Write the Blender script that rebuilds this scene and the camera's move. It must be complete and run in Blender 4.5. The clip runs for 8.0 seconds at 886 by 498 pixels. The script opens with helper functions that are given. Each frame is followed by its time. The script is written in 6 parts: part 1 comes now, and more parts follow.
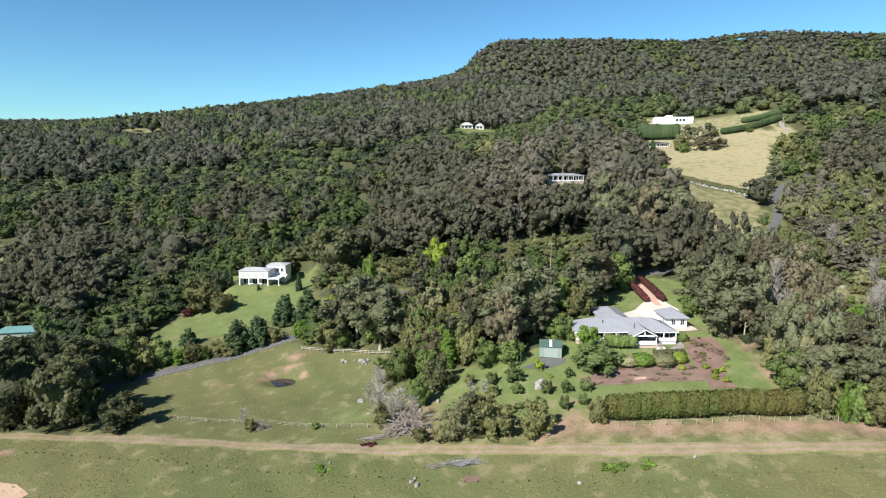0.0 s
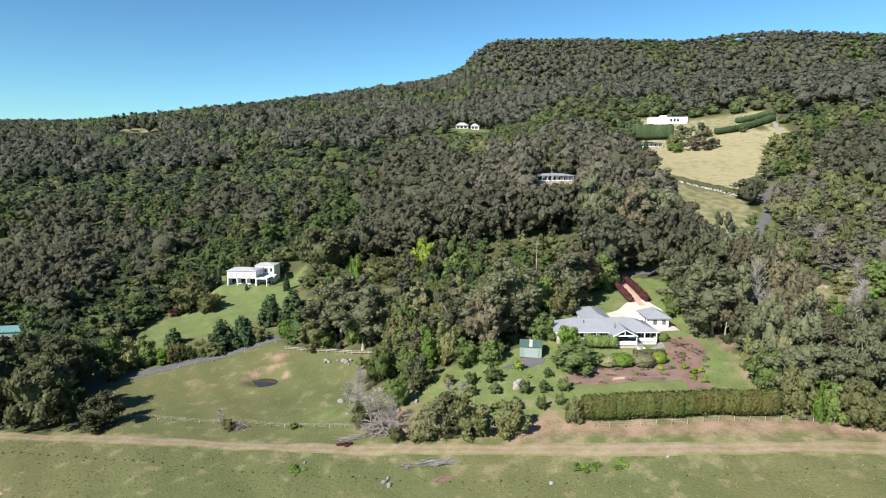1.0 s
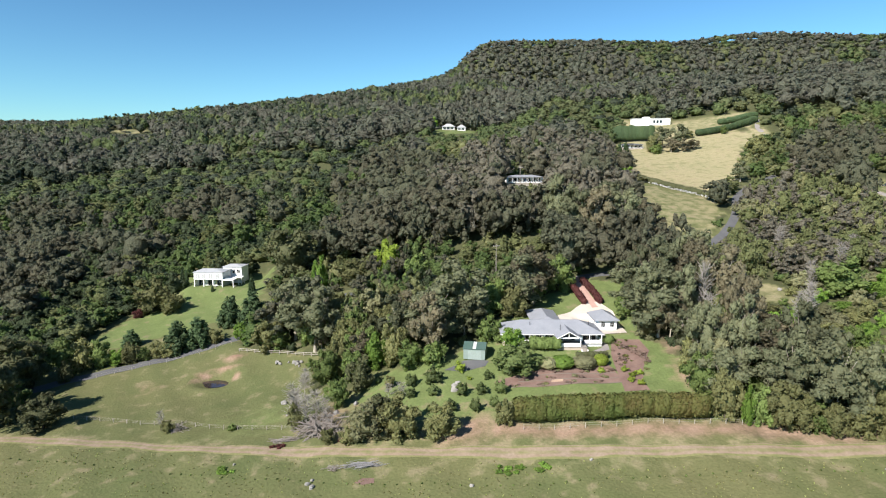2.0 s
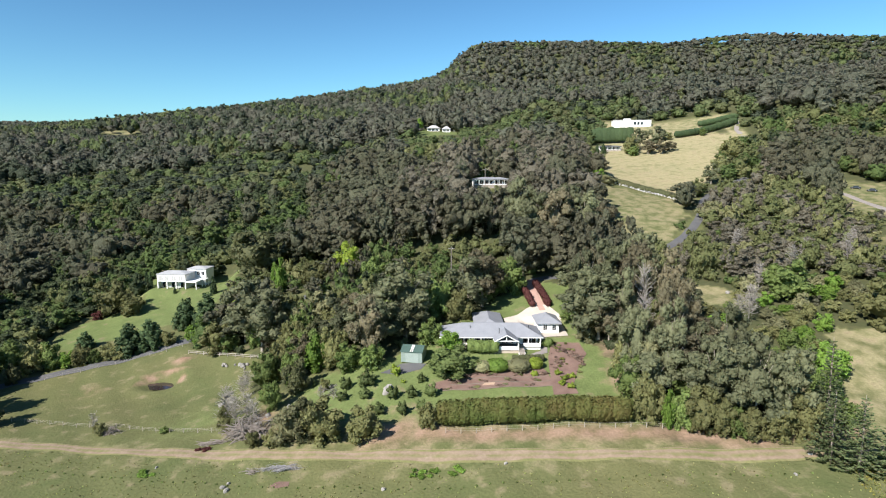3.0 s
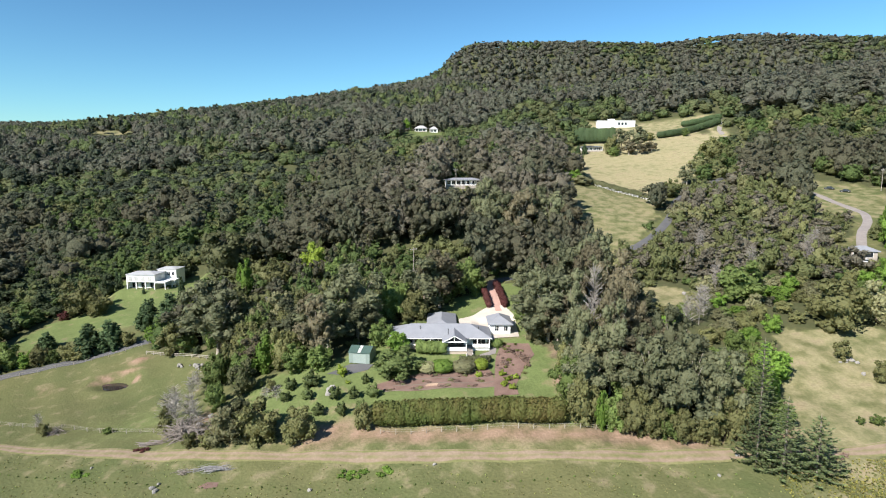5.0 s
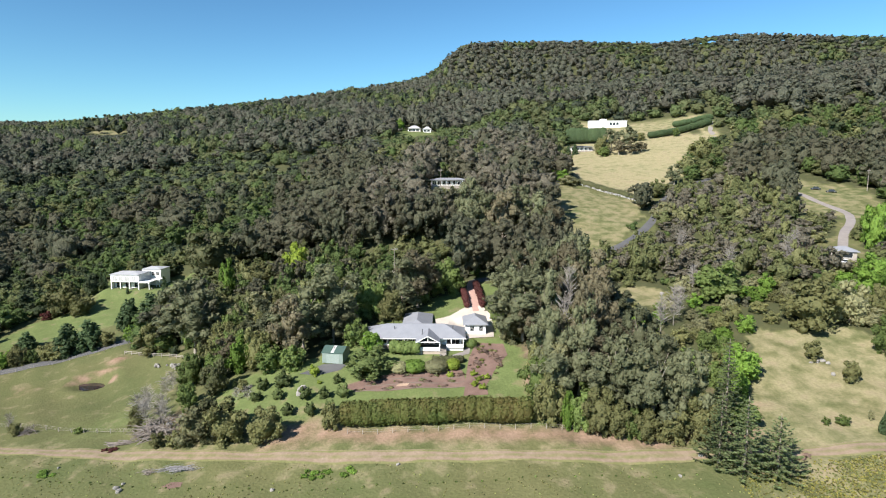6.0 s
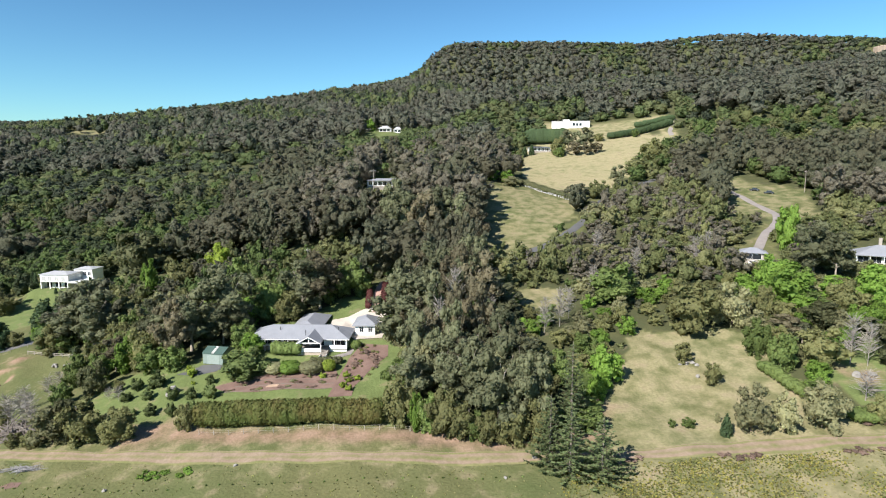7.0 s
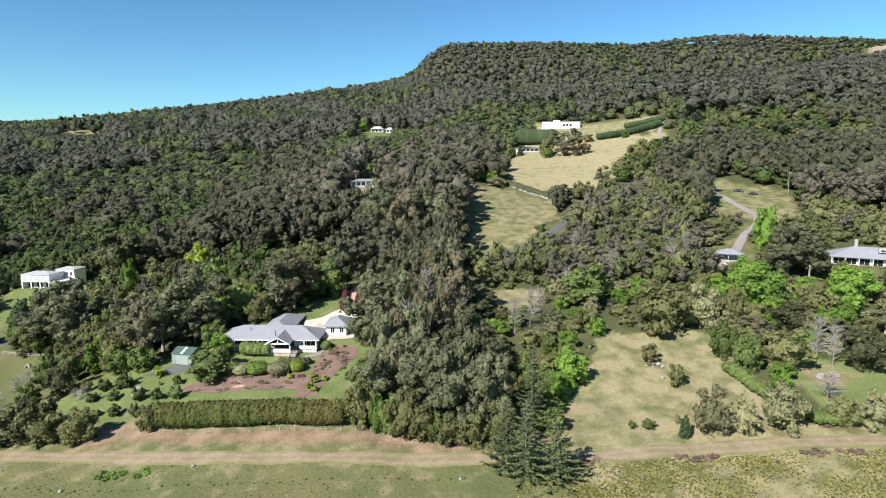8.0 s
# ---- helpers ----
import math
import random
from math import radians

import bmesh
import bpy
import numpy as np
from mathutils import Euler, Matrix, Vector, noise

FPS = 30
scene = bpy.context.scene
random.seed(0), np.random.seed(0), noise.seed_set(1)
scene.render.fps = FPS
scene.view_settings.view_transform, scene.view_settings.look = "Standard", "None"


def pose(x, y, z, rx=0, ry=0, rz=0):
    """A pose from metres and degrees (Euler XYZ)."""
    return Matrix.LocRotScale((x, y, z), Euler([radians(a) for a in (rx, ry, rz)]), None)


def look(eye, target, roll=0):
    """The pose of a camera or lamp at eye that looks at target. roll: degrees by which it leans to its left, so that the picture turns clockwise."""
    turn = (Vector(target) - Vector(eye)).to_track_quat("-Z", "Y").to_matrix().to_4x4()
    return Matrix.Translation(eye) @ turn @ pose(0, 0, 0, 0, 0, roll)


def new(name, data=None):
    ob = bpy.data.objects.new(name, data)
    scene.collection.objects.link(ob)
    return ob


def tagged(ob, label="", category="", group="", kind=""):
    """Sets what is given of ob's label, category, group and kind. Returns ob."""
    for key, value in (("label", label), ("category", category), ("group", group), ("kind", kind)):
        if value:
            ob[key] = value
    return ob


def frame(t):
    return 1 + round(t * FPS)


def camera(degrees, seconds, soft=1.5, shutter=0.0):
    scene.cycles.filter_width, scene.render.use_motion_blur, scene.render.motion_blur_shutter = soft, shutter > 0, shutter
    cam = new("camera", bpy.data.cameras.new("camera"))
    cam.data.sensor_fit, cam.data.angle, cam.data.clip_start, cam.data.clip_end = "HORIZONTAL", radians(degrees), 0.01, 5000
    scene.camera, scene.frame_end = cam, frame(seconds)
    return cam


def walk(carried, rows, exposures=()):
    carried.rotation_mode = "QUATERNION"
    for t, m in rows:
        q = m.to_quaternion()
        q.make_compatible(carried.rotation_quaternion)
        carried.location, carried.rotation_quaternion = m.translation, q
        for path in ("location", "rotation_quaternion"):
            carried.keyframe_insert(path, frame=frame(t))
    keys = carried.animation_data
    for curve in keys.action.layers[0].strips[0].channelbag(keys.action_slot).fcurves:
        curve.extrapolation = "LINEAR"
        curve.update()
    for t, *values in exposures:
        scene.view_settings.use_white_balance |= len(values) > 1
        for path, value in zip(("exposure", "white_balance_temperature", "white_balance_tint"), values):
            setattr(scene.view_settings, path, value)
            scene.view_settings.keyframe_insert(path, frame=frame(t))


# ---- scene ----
cam = camera(74.0, 8.0, soft=1.1)
# seconds, eye x, y, z, yaw, pitch, roll
PATH = [
    (0, -0.81, -1.14, 55.67, -0.088, -8.079, -0.004),
    (0.5, 1.76, -1.14, 55.64, -0.070, -8.070, 0.012),
    (1, 4.47, -1.12, 55.62, -0.035, -8.066, 0.014),
    (1.5, 7.40, -1.06, 55.59, -0.006, -8.058, 0.013),
    (1.6, 8.30, -1.06, 55.62, 0.000, -8.052, 0.015),
    (1.7, 9.90, -1.07, 55.66, 0.011, -8.041, 0.018),
    (1.8, 12.50, -1.08, 55.73, 0.029, -8.023, 0.024),
    (1.9, 15.65, -1.10, 55.81, 0.050, -8.002, 0.030),
    (2, 19.31, -1.12, 55.91, 0.076, -7.977, 0.038),
    (2.1, 23.00, -1.16, 56.07, 0.102, -7.960, 0.045),
    (2.2, 26.65, -1.20, 56.22, 0.128, -7.944, 0.052),
    (2.3, 29.50, -1.23, 56.34, 0.148, -7.932, 0.057),
    (2.4, 31.40, -1.25, 56.42, 0.162, -7.923, 0.060),
    (2.5, 32.40, -1.26, 56.46, 0.169, -7.919, 0.062),
    (3.3, 37.70, -1.32, 56.69, 0.206, -7.895, 0.072),
    (3.5, 39.15, -1.33, 56.75, 0.217, -7.889, 0.074),
    (4, 42.50, -1.28, 56.79, 0.251, -7.894, 0.078),
    (4.5, 45.87, -1.36, 56.85, 0.274, -7.900, 0.070),
    (4.7, 47.10, -1.37, 56.86, 0.279, -7.901, 0.075),
    (5.8, 54.90, -1.39, 56.94, 0.309, -7.907, 0.102),
    (6, 56.52, -1.40, 56.96, 0.315, -7.908, 0.108),
    (6.1, 59.75, -1.40, 56.99, 0.331, -7.911, 0.110),
    (6.2, 63.40, -1.40, 57.05, 0.354, -7.915, 0.113),
    (6.3, 67.10, -1.41, 57.10, 0.377, -7.919, 0.115),
    (6.4, 70.90, -1.42, 57.16, 0.399, -7.923, 0.118),
    (6.5, 74.71, -1.42, 57.22, 0.424, -7.928, 0.121),
    (6.6, 78.35, -1.40, 57.28, 0.440, -7.927, 0.137),
    (6.7, 81.70, -1.38, 57.34, 0.457, -7.926, 0.153),
    (6.8, 84.45, -1.37, 57.39, 0.471, -7.925, 0.166),
    (6.9, 86.40, -1.35, 57.42, 0.480, -7.924, 0.176),
    (7, 87.99, -1.35, 57.45, 0.488, -7.924, 0.184),
    (7.5, 92.09, -1.27, 57.53, 0.501, -7.917, 0.223),
    (8, 95.97, -1.25, 57.61, 0.477, -7.897, 0.271),
]


def aim(x, y, z, yaw, pitch, roll):
    a, p = radians(yaw), radians(pitch)
    return look((x, y, z), (x - math.sin(a) * math.cos(p), y + math.cos(a) * math.cos(p), z + math.sin(p)), roll)


walk(cam, [(t, aim(*row)) for t, *row in PATH], exposures=[(0.0, 1.2), (8.0, 1.2)])

# ---- light ----
SUN_TO = Vector((-0.53, -0.59, 0.64)).normalized()
world = bpy.data.worlds.new("world")
scene.world = world
world.use_nodes = True
wn = world.node_tree
sky = wn.nodes.new("ShaderNodeTexSky")
sky.sky_type, sky.sun_disc = "NISHITA", False
sky.sun_elevation = math.asin(SUN_TO.z)
sky.sun_rotation = math.atan2(SUN_TO.x, SUN_TO.y)
sky.altitude, sky.air_density, sky.dust_density, sky.ozone_density = 400, 1.0, 0.5, 3.0
dim = wn.nodes.new("ShaderNodeMix")
dim.data_type, dim.blend_type = "RGBA", "MULTIPLY"
dim.inputs[0].default_value, dim.inputs[7].default_value = 1.0, (0.074, 0.096, 0.100, 1.0)
deepen = wn.nodes.new("ShaderNodeGamma")
deepen.inputs[1].default_value = 1.32
wn.links.new(sky.outputs[0], dim.inputs[6])
wn.links.new(dim.outputs[2], deepen.inputs[0])
gain = wn.nodes.new("ShaderNodeMix")
gain.data_type, gain.blend_type = "RGBA", "MULTIPLY"
gain.inputs[0].default_value, gain.inputs[7].default_value = 1.0, (9.0, 8.8, 8.2, 1.0)
wn.links.new(deepen.outputs[0], gain.inputs[6])
wn.links.new(gain.outputs[2], wn.nodes["Background"].inputs[0])
wn.nodes["Background"].inputs[1].default_value = 0.10
sun = new("sun", bpy.data.lights.new("sun", "SUN"))
sun.data.energy, sun.data.angle, sun.data.color = 4.6, radians(0.53), (1.0, 0.955, 0.91)
sun.matrix_world = look(SUN_TO * 500, (0, 0, 0))


# ---- materials ----
def mat(name):
    m = bpy.data.materials.new(name)
    m.use_nodes = True
    nt = m.node_tree
    return m, nt, nt.nodes["Principled BSDF"]


def node(nt, kind, **inputs):
    n = nt.nodes.new(kind)
    for k, v in inputs.items():
        n.inputs[k.replace("_", " ")].default_value = v
    return n


def noise_fac(nt, scale, lo=0.3, hi=0.7, detail=4.0, coord="Object"):
    tc = nt.nodes.new("ShaderNodeTexCoord")
    n = node(nt, "ShaderNodeTexNoise", Scale=scale, Detail=detail)
    nt.links.new(tc.outputs[coord], n.inputs["Vector"])
    r = nt.nodes.new("ShaderNodeMapRange")
    r.inputs["From Min"].default_value, r.inputs["From Max"].default_value = lo, hi
    nt.links.new(n.outputs["Fac"], r.inputs["Value"])
    return r.outputs["Result"]


def mix(nt, fac, a, b):
    m = nt.nodes.new("ShaderNodeMix")
    m.data_type = "RGBA"
    for sock, v in ((m.inputs[0], fac), (m.inputs[6], a), (m.inputs[7], b)):
        if isinstance(v, (int, float)):
            sock.default_value = v
        elif isinstance(v, tuple):
            sock.default_value = (*v, 1.0)
        else:
            nt.links.new(v, sock)
    return m.outputs[2]


def bump(nt, bsdf, height, strength, distance):
    b = nt.nodes.new("ShaderNodeBump")
    b.inputs["Strength"].default_value, b.inputs["Distance"].default_value = strength, distance
    nt.links.new(height, b.inputs["Height"])
    nt.links.new(b.outputs[0], bsdf.inputs["Normal"])


def surface(name, a, b, scale, rough=0.8, fine=0.0, metal=0.0, dents=0.3, depth=0.05, spec=0.3):
    """Two colours mixed by a coarse and a fine noise, with relief."""
    m, nt, p = mat(name)
    coarse = noise_fac(nt, scale)
    colour = mix(nt, coarse, a, b)
    f = noise_fac(nt, fine or scale * 9, 0.25, 0.75)
    colour = mix(nt, f, colour, mix(nt, 0.35, colour, tuple(v * 0.45 for v in a)))
    nt.links.new(colour, p.inputs["Base Color"])
    p.inputs["Roughness"].default_value, p.inputs["Metallic"].default_value = rough, metal
    p.inputs["Specular IOR Level"].default_value = spec
    if dents:
        bump(nt, p, f, dents, depth)
    return m


def foliage(name, a, b, far=False, grain=2.1, patch_scale=0.05):
    """Leaves: two tones by tree and by leaf spray, part of the light coming through."""
    m, nt, p = mat(name)
    geo = nt.nodes.new("ShaderNodeNewGeometry")
    info = nt.nodes.new("ShaderNodeObjectInfo")
    colour = mix(nt, noise_fac(nt, patch_scale, 0.35, 0.65, 2.0), a, b)
    leaf = geo.outputs["Random Per Island"]
    colour = mix(nt, leaf, mix(nt, 0.30, colour, tuple(v * 0.45 for v in a)), mix(nt, 0.30, colour, tuple(min(1.0, v * 1.45) for v in b)))
    mottle = noise_fac(nt, grain, 0.36, 0.64, 5.0)
    colour = mix(nt, mottle, mix(nt, 0.40 if far else 0.24, colour, tuple(v * 0.35 for v in a)), mix(nt, 0.34 if far else 0.22, colour, tuple(min(1.0, v * 1.4) for v in b)))
    bump(nt, p, mottle, 0.85 if far else 0.5, 0.9 / grain)
    tone = nt.nodes.new("ShaderNodeHueSaturation")
    nt.links.new(colour, tone.inputs["Color"])
    if not far:
        r = nt.nodes.new("ShaderNodeMapRange")
        r.inputs["To Min"].default_value, r.inputs["To Max"].default_value = 0.66, 1.32
        nt.links.new(info.outputs["Random"], r.inputs["Value"])
        nt.links.new(r.outputs["Result"], tone.inputs["Value"])
    nt.links.new(tone.outputs[0], p.inputs["Base Color"])
    p.inputs["Roughness"].default_value = 0.6
    p.inputs["Specular IOR Level"].default_value = 0.2
    tr = nt.nodes.new("ShaderNodeBsdfTranslucent")
    nt.links.new(tone.outputs[0], tr.inputs["Color"])
    ms = nt.nodes.new("ShaderNodeMixShader")
    ms.inputs[0].default_value = 0.48
    nt.links.new(p.outputs[0], ms.inputs[1])
    nt.links.new(tr.outputs[0], ms.inputs[2])
    nt.links.new(ms.outputs[0], nt.nodes["Material Output"].inputs["Surface"])
    return m


LEAF = {
    "gum": foliage("gum_leaves", (0.159, 0.180, 0.097), (0.189, 0.193, 0.108)),
    "gum_brown": foliage("gum_leaves_brown", (0.201, 0.168, 0.106), (0.168, 0.155, 0.092)),
    "olive": foliage("olive_leaves", (0.250, 0.240, 0.102), (0.195, 0.206, 0.084)),
    "green": foliage("green_leaves", (0.152, 0.216, 0.065), (0.183, 0.233, 0.072)),
    "bright": foliage("bright_leaves", (0.178, 0.308, 0.054), (0.221, 0.329, 0.065)),
    "yellow": foliage("yellow_green_leaves", (0.270, 0.330, 0.052), (0.220, 0.290, 0.045)),
    "dark": foliage("dark_leaves", (0.066, 0.107, 0.050), (0.086, 0.126, 0.053)),
    "fig": foliage("dense_dark_leaves", (0.098, 0.112, 0.051), (0.122, 0.123, 0.059)),
    "pale": foliage("pale_leaves", (0.335, 0.324, 0.178), (0.265, 0.265, 0.135)),
    "pine": foliage("pine_needles", (0.188, 0.248, 0.109), (0.224, 0.275, 0.119)),
    "orchard": foliage("orchard_leaves", (0.105, 0.140, 0.050), (0.135, 0.170, 0.058)),
    "red": foliage("red_leaves", (0.125, 0.038, 0.036), (0.105, 0.042, 0.037)),
    "rust": foliage("rust_hedge_leaves", (0.222, 0.175, 0.063), (0.126, 0.175, 0.046), patch_scale=0.16),
    "heath": foliage("heath_leaves", (0.330, 0.225, 0.180), (0.280, 0.205, 0.155)),
}
FAR_LEAF = [foliage("wood_" + k, *c, far=True, grain=g, patch_scale=0.06) for k, g, c in (
    ("grey", 1.5, ((0.136, 0.150, 0.093), (0.163, 0.162, 0.102))),
    ("brown", 1.5, ((0.165, 0.152, 0.100), (0.139, 0.138, 0.087))),
    ("olive", 1.5, ((0.220, 0.227, 0.093), (0.167, 0.191, 0.078))),
    ("green", 1.5, ((0.110, 0.170, 0.055), (0.143, 0.194, 0.063))),
    ("dark", 1.5, ((0.072, 0.098, 0.046), (0.088, 0.112, 0.054))),
    ("light", 1.5, ((0.258, 0.286, 0.100), (0.305, 0.296, 0.150))),
    ("scrub_grey", 1.5, ((0.198, 0.184, 0.136), (0.239, 0.216, 0.157))),
    ("scrub_olive", 1.5, ((0.252, 0.255, 0.117), (0.184, 0.212, 0.084))),
    # far copies of the leaves, bluer: distance haze put into the colour
    ("haze_grey", 0.5, ((0.152, 0.166, 0.119), (0.177, 0.181, 0.129))),
    ("haze_brown", 0.5, ((0.172, 0.163, 0.123), (0.150, 0.151, 0.113))),
    ("haze_olive", 0.5, ((0.211, 0.222, 0.101), (0.168, 0.195, 0.089))),
    ("haze_green", 0.5, ((0.134, 0.185, 0.075), (0.168, 0.209, 0.083))),
    ("haze_dark", 0.5, ((0.080, 0.101, 0.065), (0.096, 0.114, 0.070))))]
BARK = surface("pale_bark", (0.36, 0.32, 0.26), (0.22, 0.18, 0.14), 0.8, 0.85)
BARK_DARK = surface("dark_bark", (0.12, 0.09, 0.07), (0.07, 0.055, 0.045), 0.8, 0.9)
PALEWOOD = surface("pale_bare_wood", (0.29, 0.265, 0.235), (0.20, 0.18, 0.155), 0.7, 0.9)
DEADWOOD = surface("dead_wood", (0.23, 0.20, 0.175), (0.13, 0.105, 0.09), 0.7, 0.9)


def track_material():
    """Two worn wheel lines in the grass."""
    m, nt, p = mat("track_ruts")
    uv = nt.nodes.new("ShaderNodeUVMap")
    uv.uv_map = "along"
    sx = nt.nodes.new("ShaderNodeSeparateXYZ")
    nt.links.new(uv.outputs[0], sx.inputs[0])
    ramp = nt.nodes.new("ShaderNodeValToRGB")
    ramp.color_ramp.interpolation = "EASE"
    for pos, v in ((0.06, 0.0), (0.26, 1.0), (0.40, 0.55), (0.50, 0.35), (0.60, 0.55), (0.74, 1.0), (0.94, 0.0)):
        e = ramp.color_ramp.elements.new(pos)
        e.color = (v, v, v, 1)
    nt.links.new(sx.outputs[0], ramp.inputs[0])
    mid, fine = noise_fac(nt, 0.35, 0.3, 0.7, 6.0), noise_fac(nt, 1.7, 0.25, 0.75, 6.0)
    add = nt.nodes.new("ShaderNodeMath")
    add.operation = "MULTIPLY_ADD"
    nt.links.new(mid, add.inputs[0])
    add.inputs[1].default_value = 0.6
    nt.links.new(ramp.outputs[0], add.inputs[2])
    r = nt.nodes.new("ShaderNodeMapRange")
    r.inputs["From Min"].default_value, r.inputs["From Max"].default_value = 0.45, 1.1
    nt.links.new(add.outputs[0], r.inputs["Value"])
    grass = mix(nt, mid, (0.15, 0.155, 0.062), (0.20, 0.185, 0.085))
    dirt = mix(nt, mid, (0.225, 0.160, 0.115), (0.275, 0.208, 0.152))
    colour = mix(nt, r.outputs["Result"], grass, dirt)
    colour = mix(nt, fine, mix(nt, 0.3, colour, (0.05, 0.05, 0.02)), colour)
    nt.links.new(colour, p.inputs["Base Color"])
    p.inputs["Roughness"].default_value, p.inputs["Specular IOR Level"].default_value = 0.95, 0.1
    bump(nt, p, fine, 0.5, 0.1)
    return m


TRACK = track_material()
ASPHALT = surface("asphalt", (0.085, 0.085, 0.09), (0.11, 0.108, 0.105), 0.3, 0.9, 4.0, depth=0.01)
GRAVEL = surface("grey_gravel", (0.21, 0.185, 0.172), (0.26, 0.232, 0.212), 0.4, 0.95, 3.0)
CONCRETE = surface("pale_paving", (0.52, 0.46, 0.39), (0.45, 0.39, 0.33), 0.4, 0.85, 3.0, depth=0.01)
BRICKPAVE = surface("pink_paving", (0.42, 0.265, 0.215), (0.37, 0.235, 0.19), 0.4, 0.85, 3.0, depth=0.01)
MULCH = surface("mulch", (0.135, 0.083, 0.066), (0.20, 0.130, 0.102), 0.4, 0.95, 3.0)
SOIL = surface("bare_soil", (0.33, 0.22, 0.155), (0.40, 0.29, 0.20), 0.3, 0.95, 2.0)
ROCK = surface("rock", (0.29, 0.27, 0.245), (0.17, 0.16, 0.145), 0.9, 0.9, 4.0, dents=0.6)
CLIFF = surface("sandstone_cliff", (0.42, 0.32, 0.24), (0.22, 0.18, 0.15), 0.05, 0.9, 0.5, dents=0.6, depth=0.6)
WHITE = surface("white_paint", (0.80, 0.79, 0.76), (0.74, 0.73, 0.70), 0.5, 0.6, 3.0, dents=0.05, depth=0.01)
ROOF_GREY = surface("grey_roof_metal", (0.225, 0.232, 0.252), (0.265, 0.270, 0.288), 0.4, 0.6, 5.0, dents=0.05, depth=0.01)
ROOF_PALE = surface("pale_roof_metal", (0.36, 0.36, 0.36), (0.42, 0.415, 0.41), 0.3, 0.45, 3.0, dents=0.05, depth=0.01)
ROOF_GREEN = surface("green_roof_metal", (0.060, 0.100, 0.085), (0.075, 0.118, 0.10), 0.4, 0.4, 3.0, dents=0.05, depth=0.01)
SHED_WALL = surface("green_grey_wall", (0.19, 0.24, 0.21), (0.22, 0.265, 0.235), 0.4, 0.6, 3.0, dents=0.05, depth=0.01)
TIMBER = surface("weathered_timber", (0.36, 0.32, 0.27), (0.24, 0.21, 0.18), 0.8, 0.9, 5.0)
BED_TIMBER = surface("dark_damp_timber", (0.17, 0.13, 0.10), (0.12, 0.10, 0.08), 0.8, 0.9, 5.0)
METAL_DARK = surface("dark_metal", (0.05, 0.05, 0.055), (0.07, 0.07, 0.075), 1.0, 0.5, 5.0, metal=0.6, dents=0.05)
WATER, _nt, _p = mat("pond_water")
_p.inputs["Base Color"].default_value, _p.inputs["Roughness"].default_value = (0.03, 0.022, 0.022, 1), 0.06
bump(_nt, _p, noise_fac(_nt, 1.2), 0.05, 0.05)
CURTAIN = surface("curtained_glass", (0.40, 0.40, 0.39), (0.52, 0.51, 0.49), 1.5, 0.15, 6.0, dents=0.0, spec=0.5)
GLASS, _nt, _p = mat("window_glass")
_p.inputs["Base Color"].default_value, _p.inputs["Roughness"].default_value = (0.02, 0.024, 0.028, 1), 0.08
_p.inputs["Specular IOR Level"].default_value = 0.6


def ground_material():
    m, nt, p = mat("ground_cover")
    at = nt.nodes.new("ShaderNodeAttribute")
    at.attribute_name = "zone"
    sep = nt.nodes.new("ShaderNodeSeparateColor")
    nt.links.new(at.outputs["Color"], sep.inputs[0])
    big = noise_fac(nt, 0.035, 0.35, 0.65)
    mid = noise_fac(nt, 0.25, 0.3, 0.7, 6.0)
    fine = noise_fac(nt, 1.7, 0.25, 0.75, 6.0)
    pasture = mix(nt, big, (0.118, 0.116, 0.050), (0.084, 0.100, 0.038))
    pasture = mix(nt, mid, pasture, mix(nt, 0.3, pasture, (0.17, 0.150, 0.075)))
    lush = mix(nt, mid, (0.112, 0.148, 0.050), (0.142, 0.168, 0.062))
    dry = mix(nt, big, (0.30, 0.26, 0.145), (0.23, 0.22, 0.112))
    dry = mix(nt, mid, dry, (0.34, 0.285, 0.17))
    soil = mix(nt, mid, (0.235, 0.145, 0.103), (0.285, 0.195, 0.140))
    litter = mix(nt, mid, (0.075, 0.070, 0.035), (0.055, 0.065, 0.030))

    def edge(value):
        """A zone's border, broken up by the noise."""
        a = nt.nodes.new("ShaderNodeMath")
        a.operation = "MULTIPLY_ADD"
        nt.links.new(mid, a.inputs[0])
        a.inputs[1].default_value = 0.7
        nt.links.new(value, a.inputs[2])
        r = nt.nodes.new("ShaderNodeMapRange")
        r.inputs["From Min"].default_value, r.inputs["From Max"].default_value = 0.5, 1.3
        nt.links.new(a.outputs[0], r.inputs["Value"])
        return r.outputs["Result"]
    colour = mix(nt, edge(sep.outputs[0]), pasture, lush)
    colour = mix(nt, edge(sep.outputs[1]), colour, dry)
    colour = mix(nt, edge(at.outputs["Alpha"]), colour, litter)
    colour = mix(nt, edge(sep.outputs[2]), colour, soil)
    colour = mix(nt, fine, mix(nt, 0.38, colour, (0.035, 0.045, 0.015)), colour)
    nt.links.new(colour, p.inputs["Base Color"])
    p.inputs["Roughness"].default_value, p.inputs["Specular IOR Level"].default_value = 0.95, 0.1
    bump(nt, p, fine, 0.6, 0.15)
    return m


GROUND = ground_material()

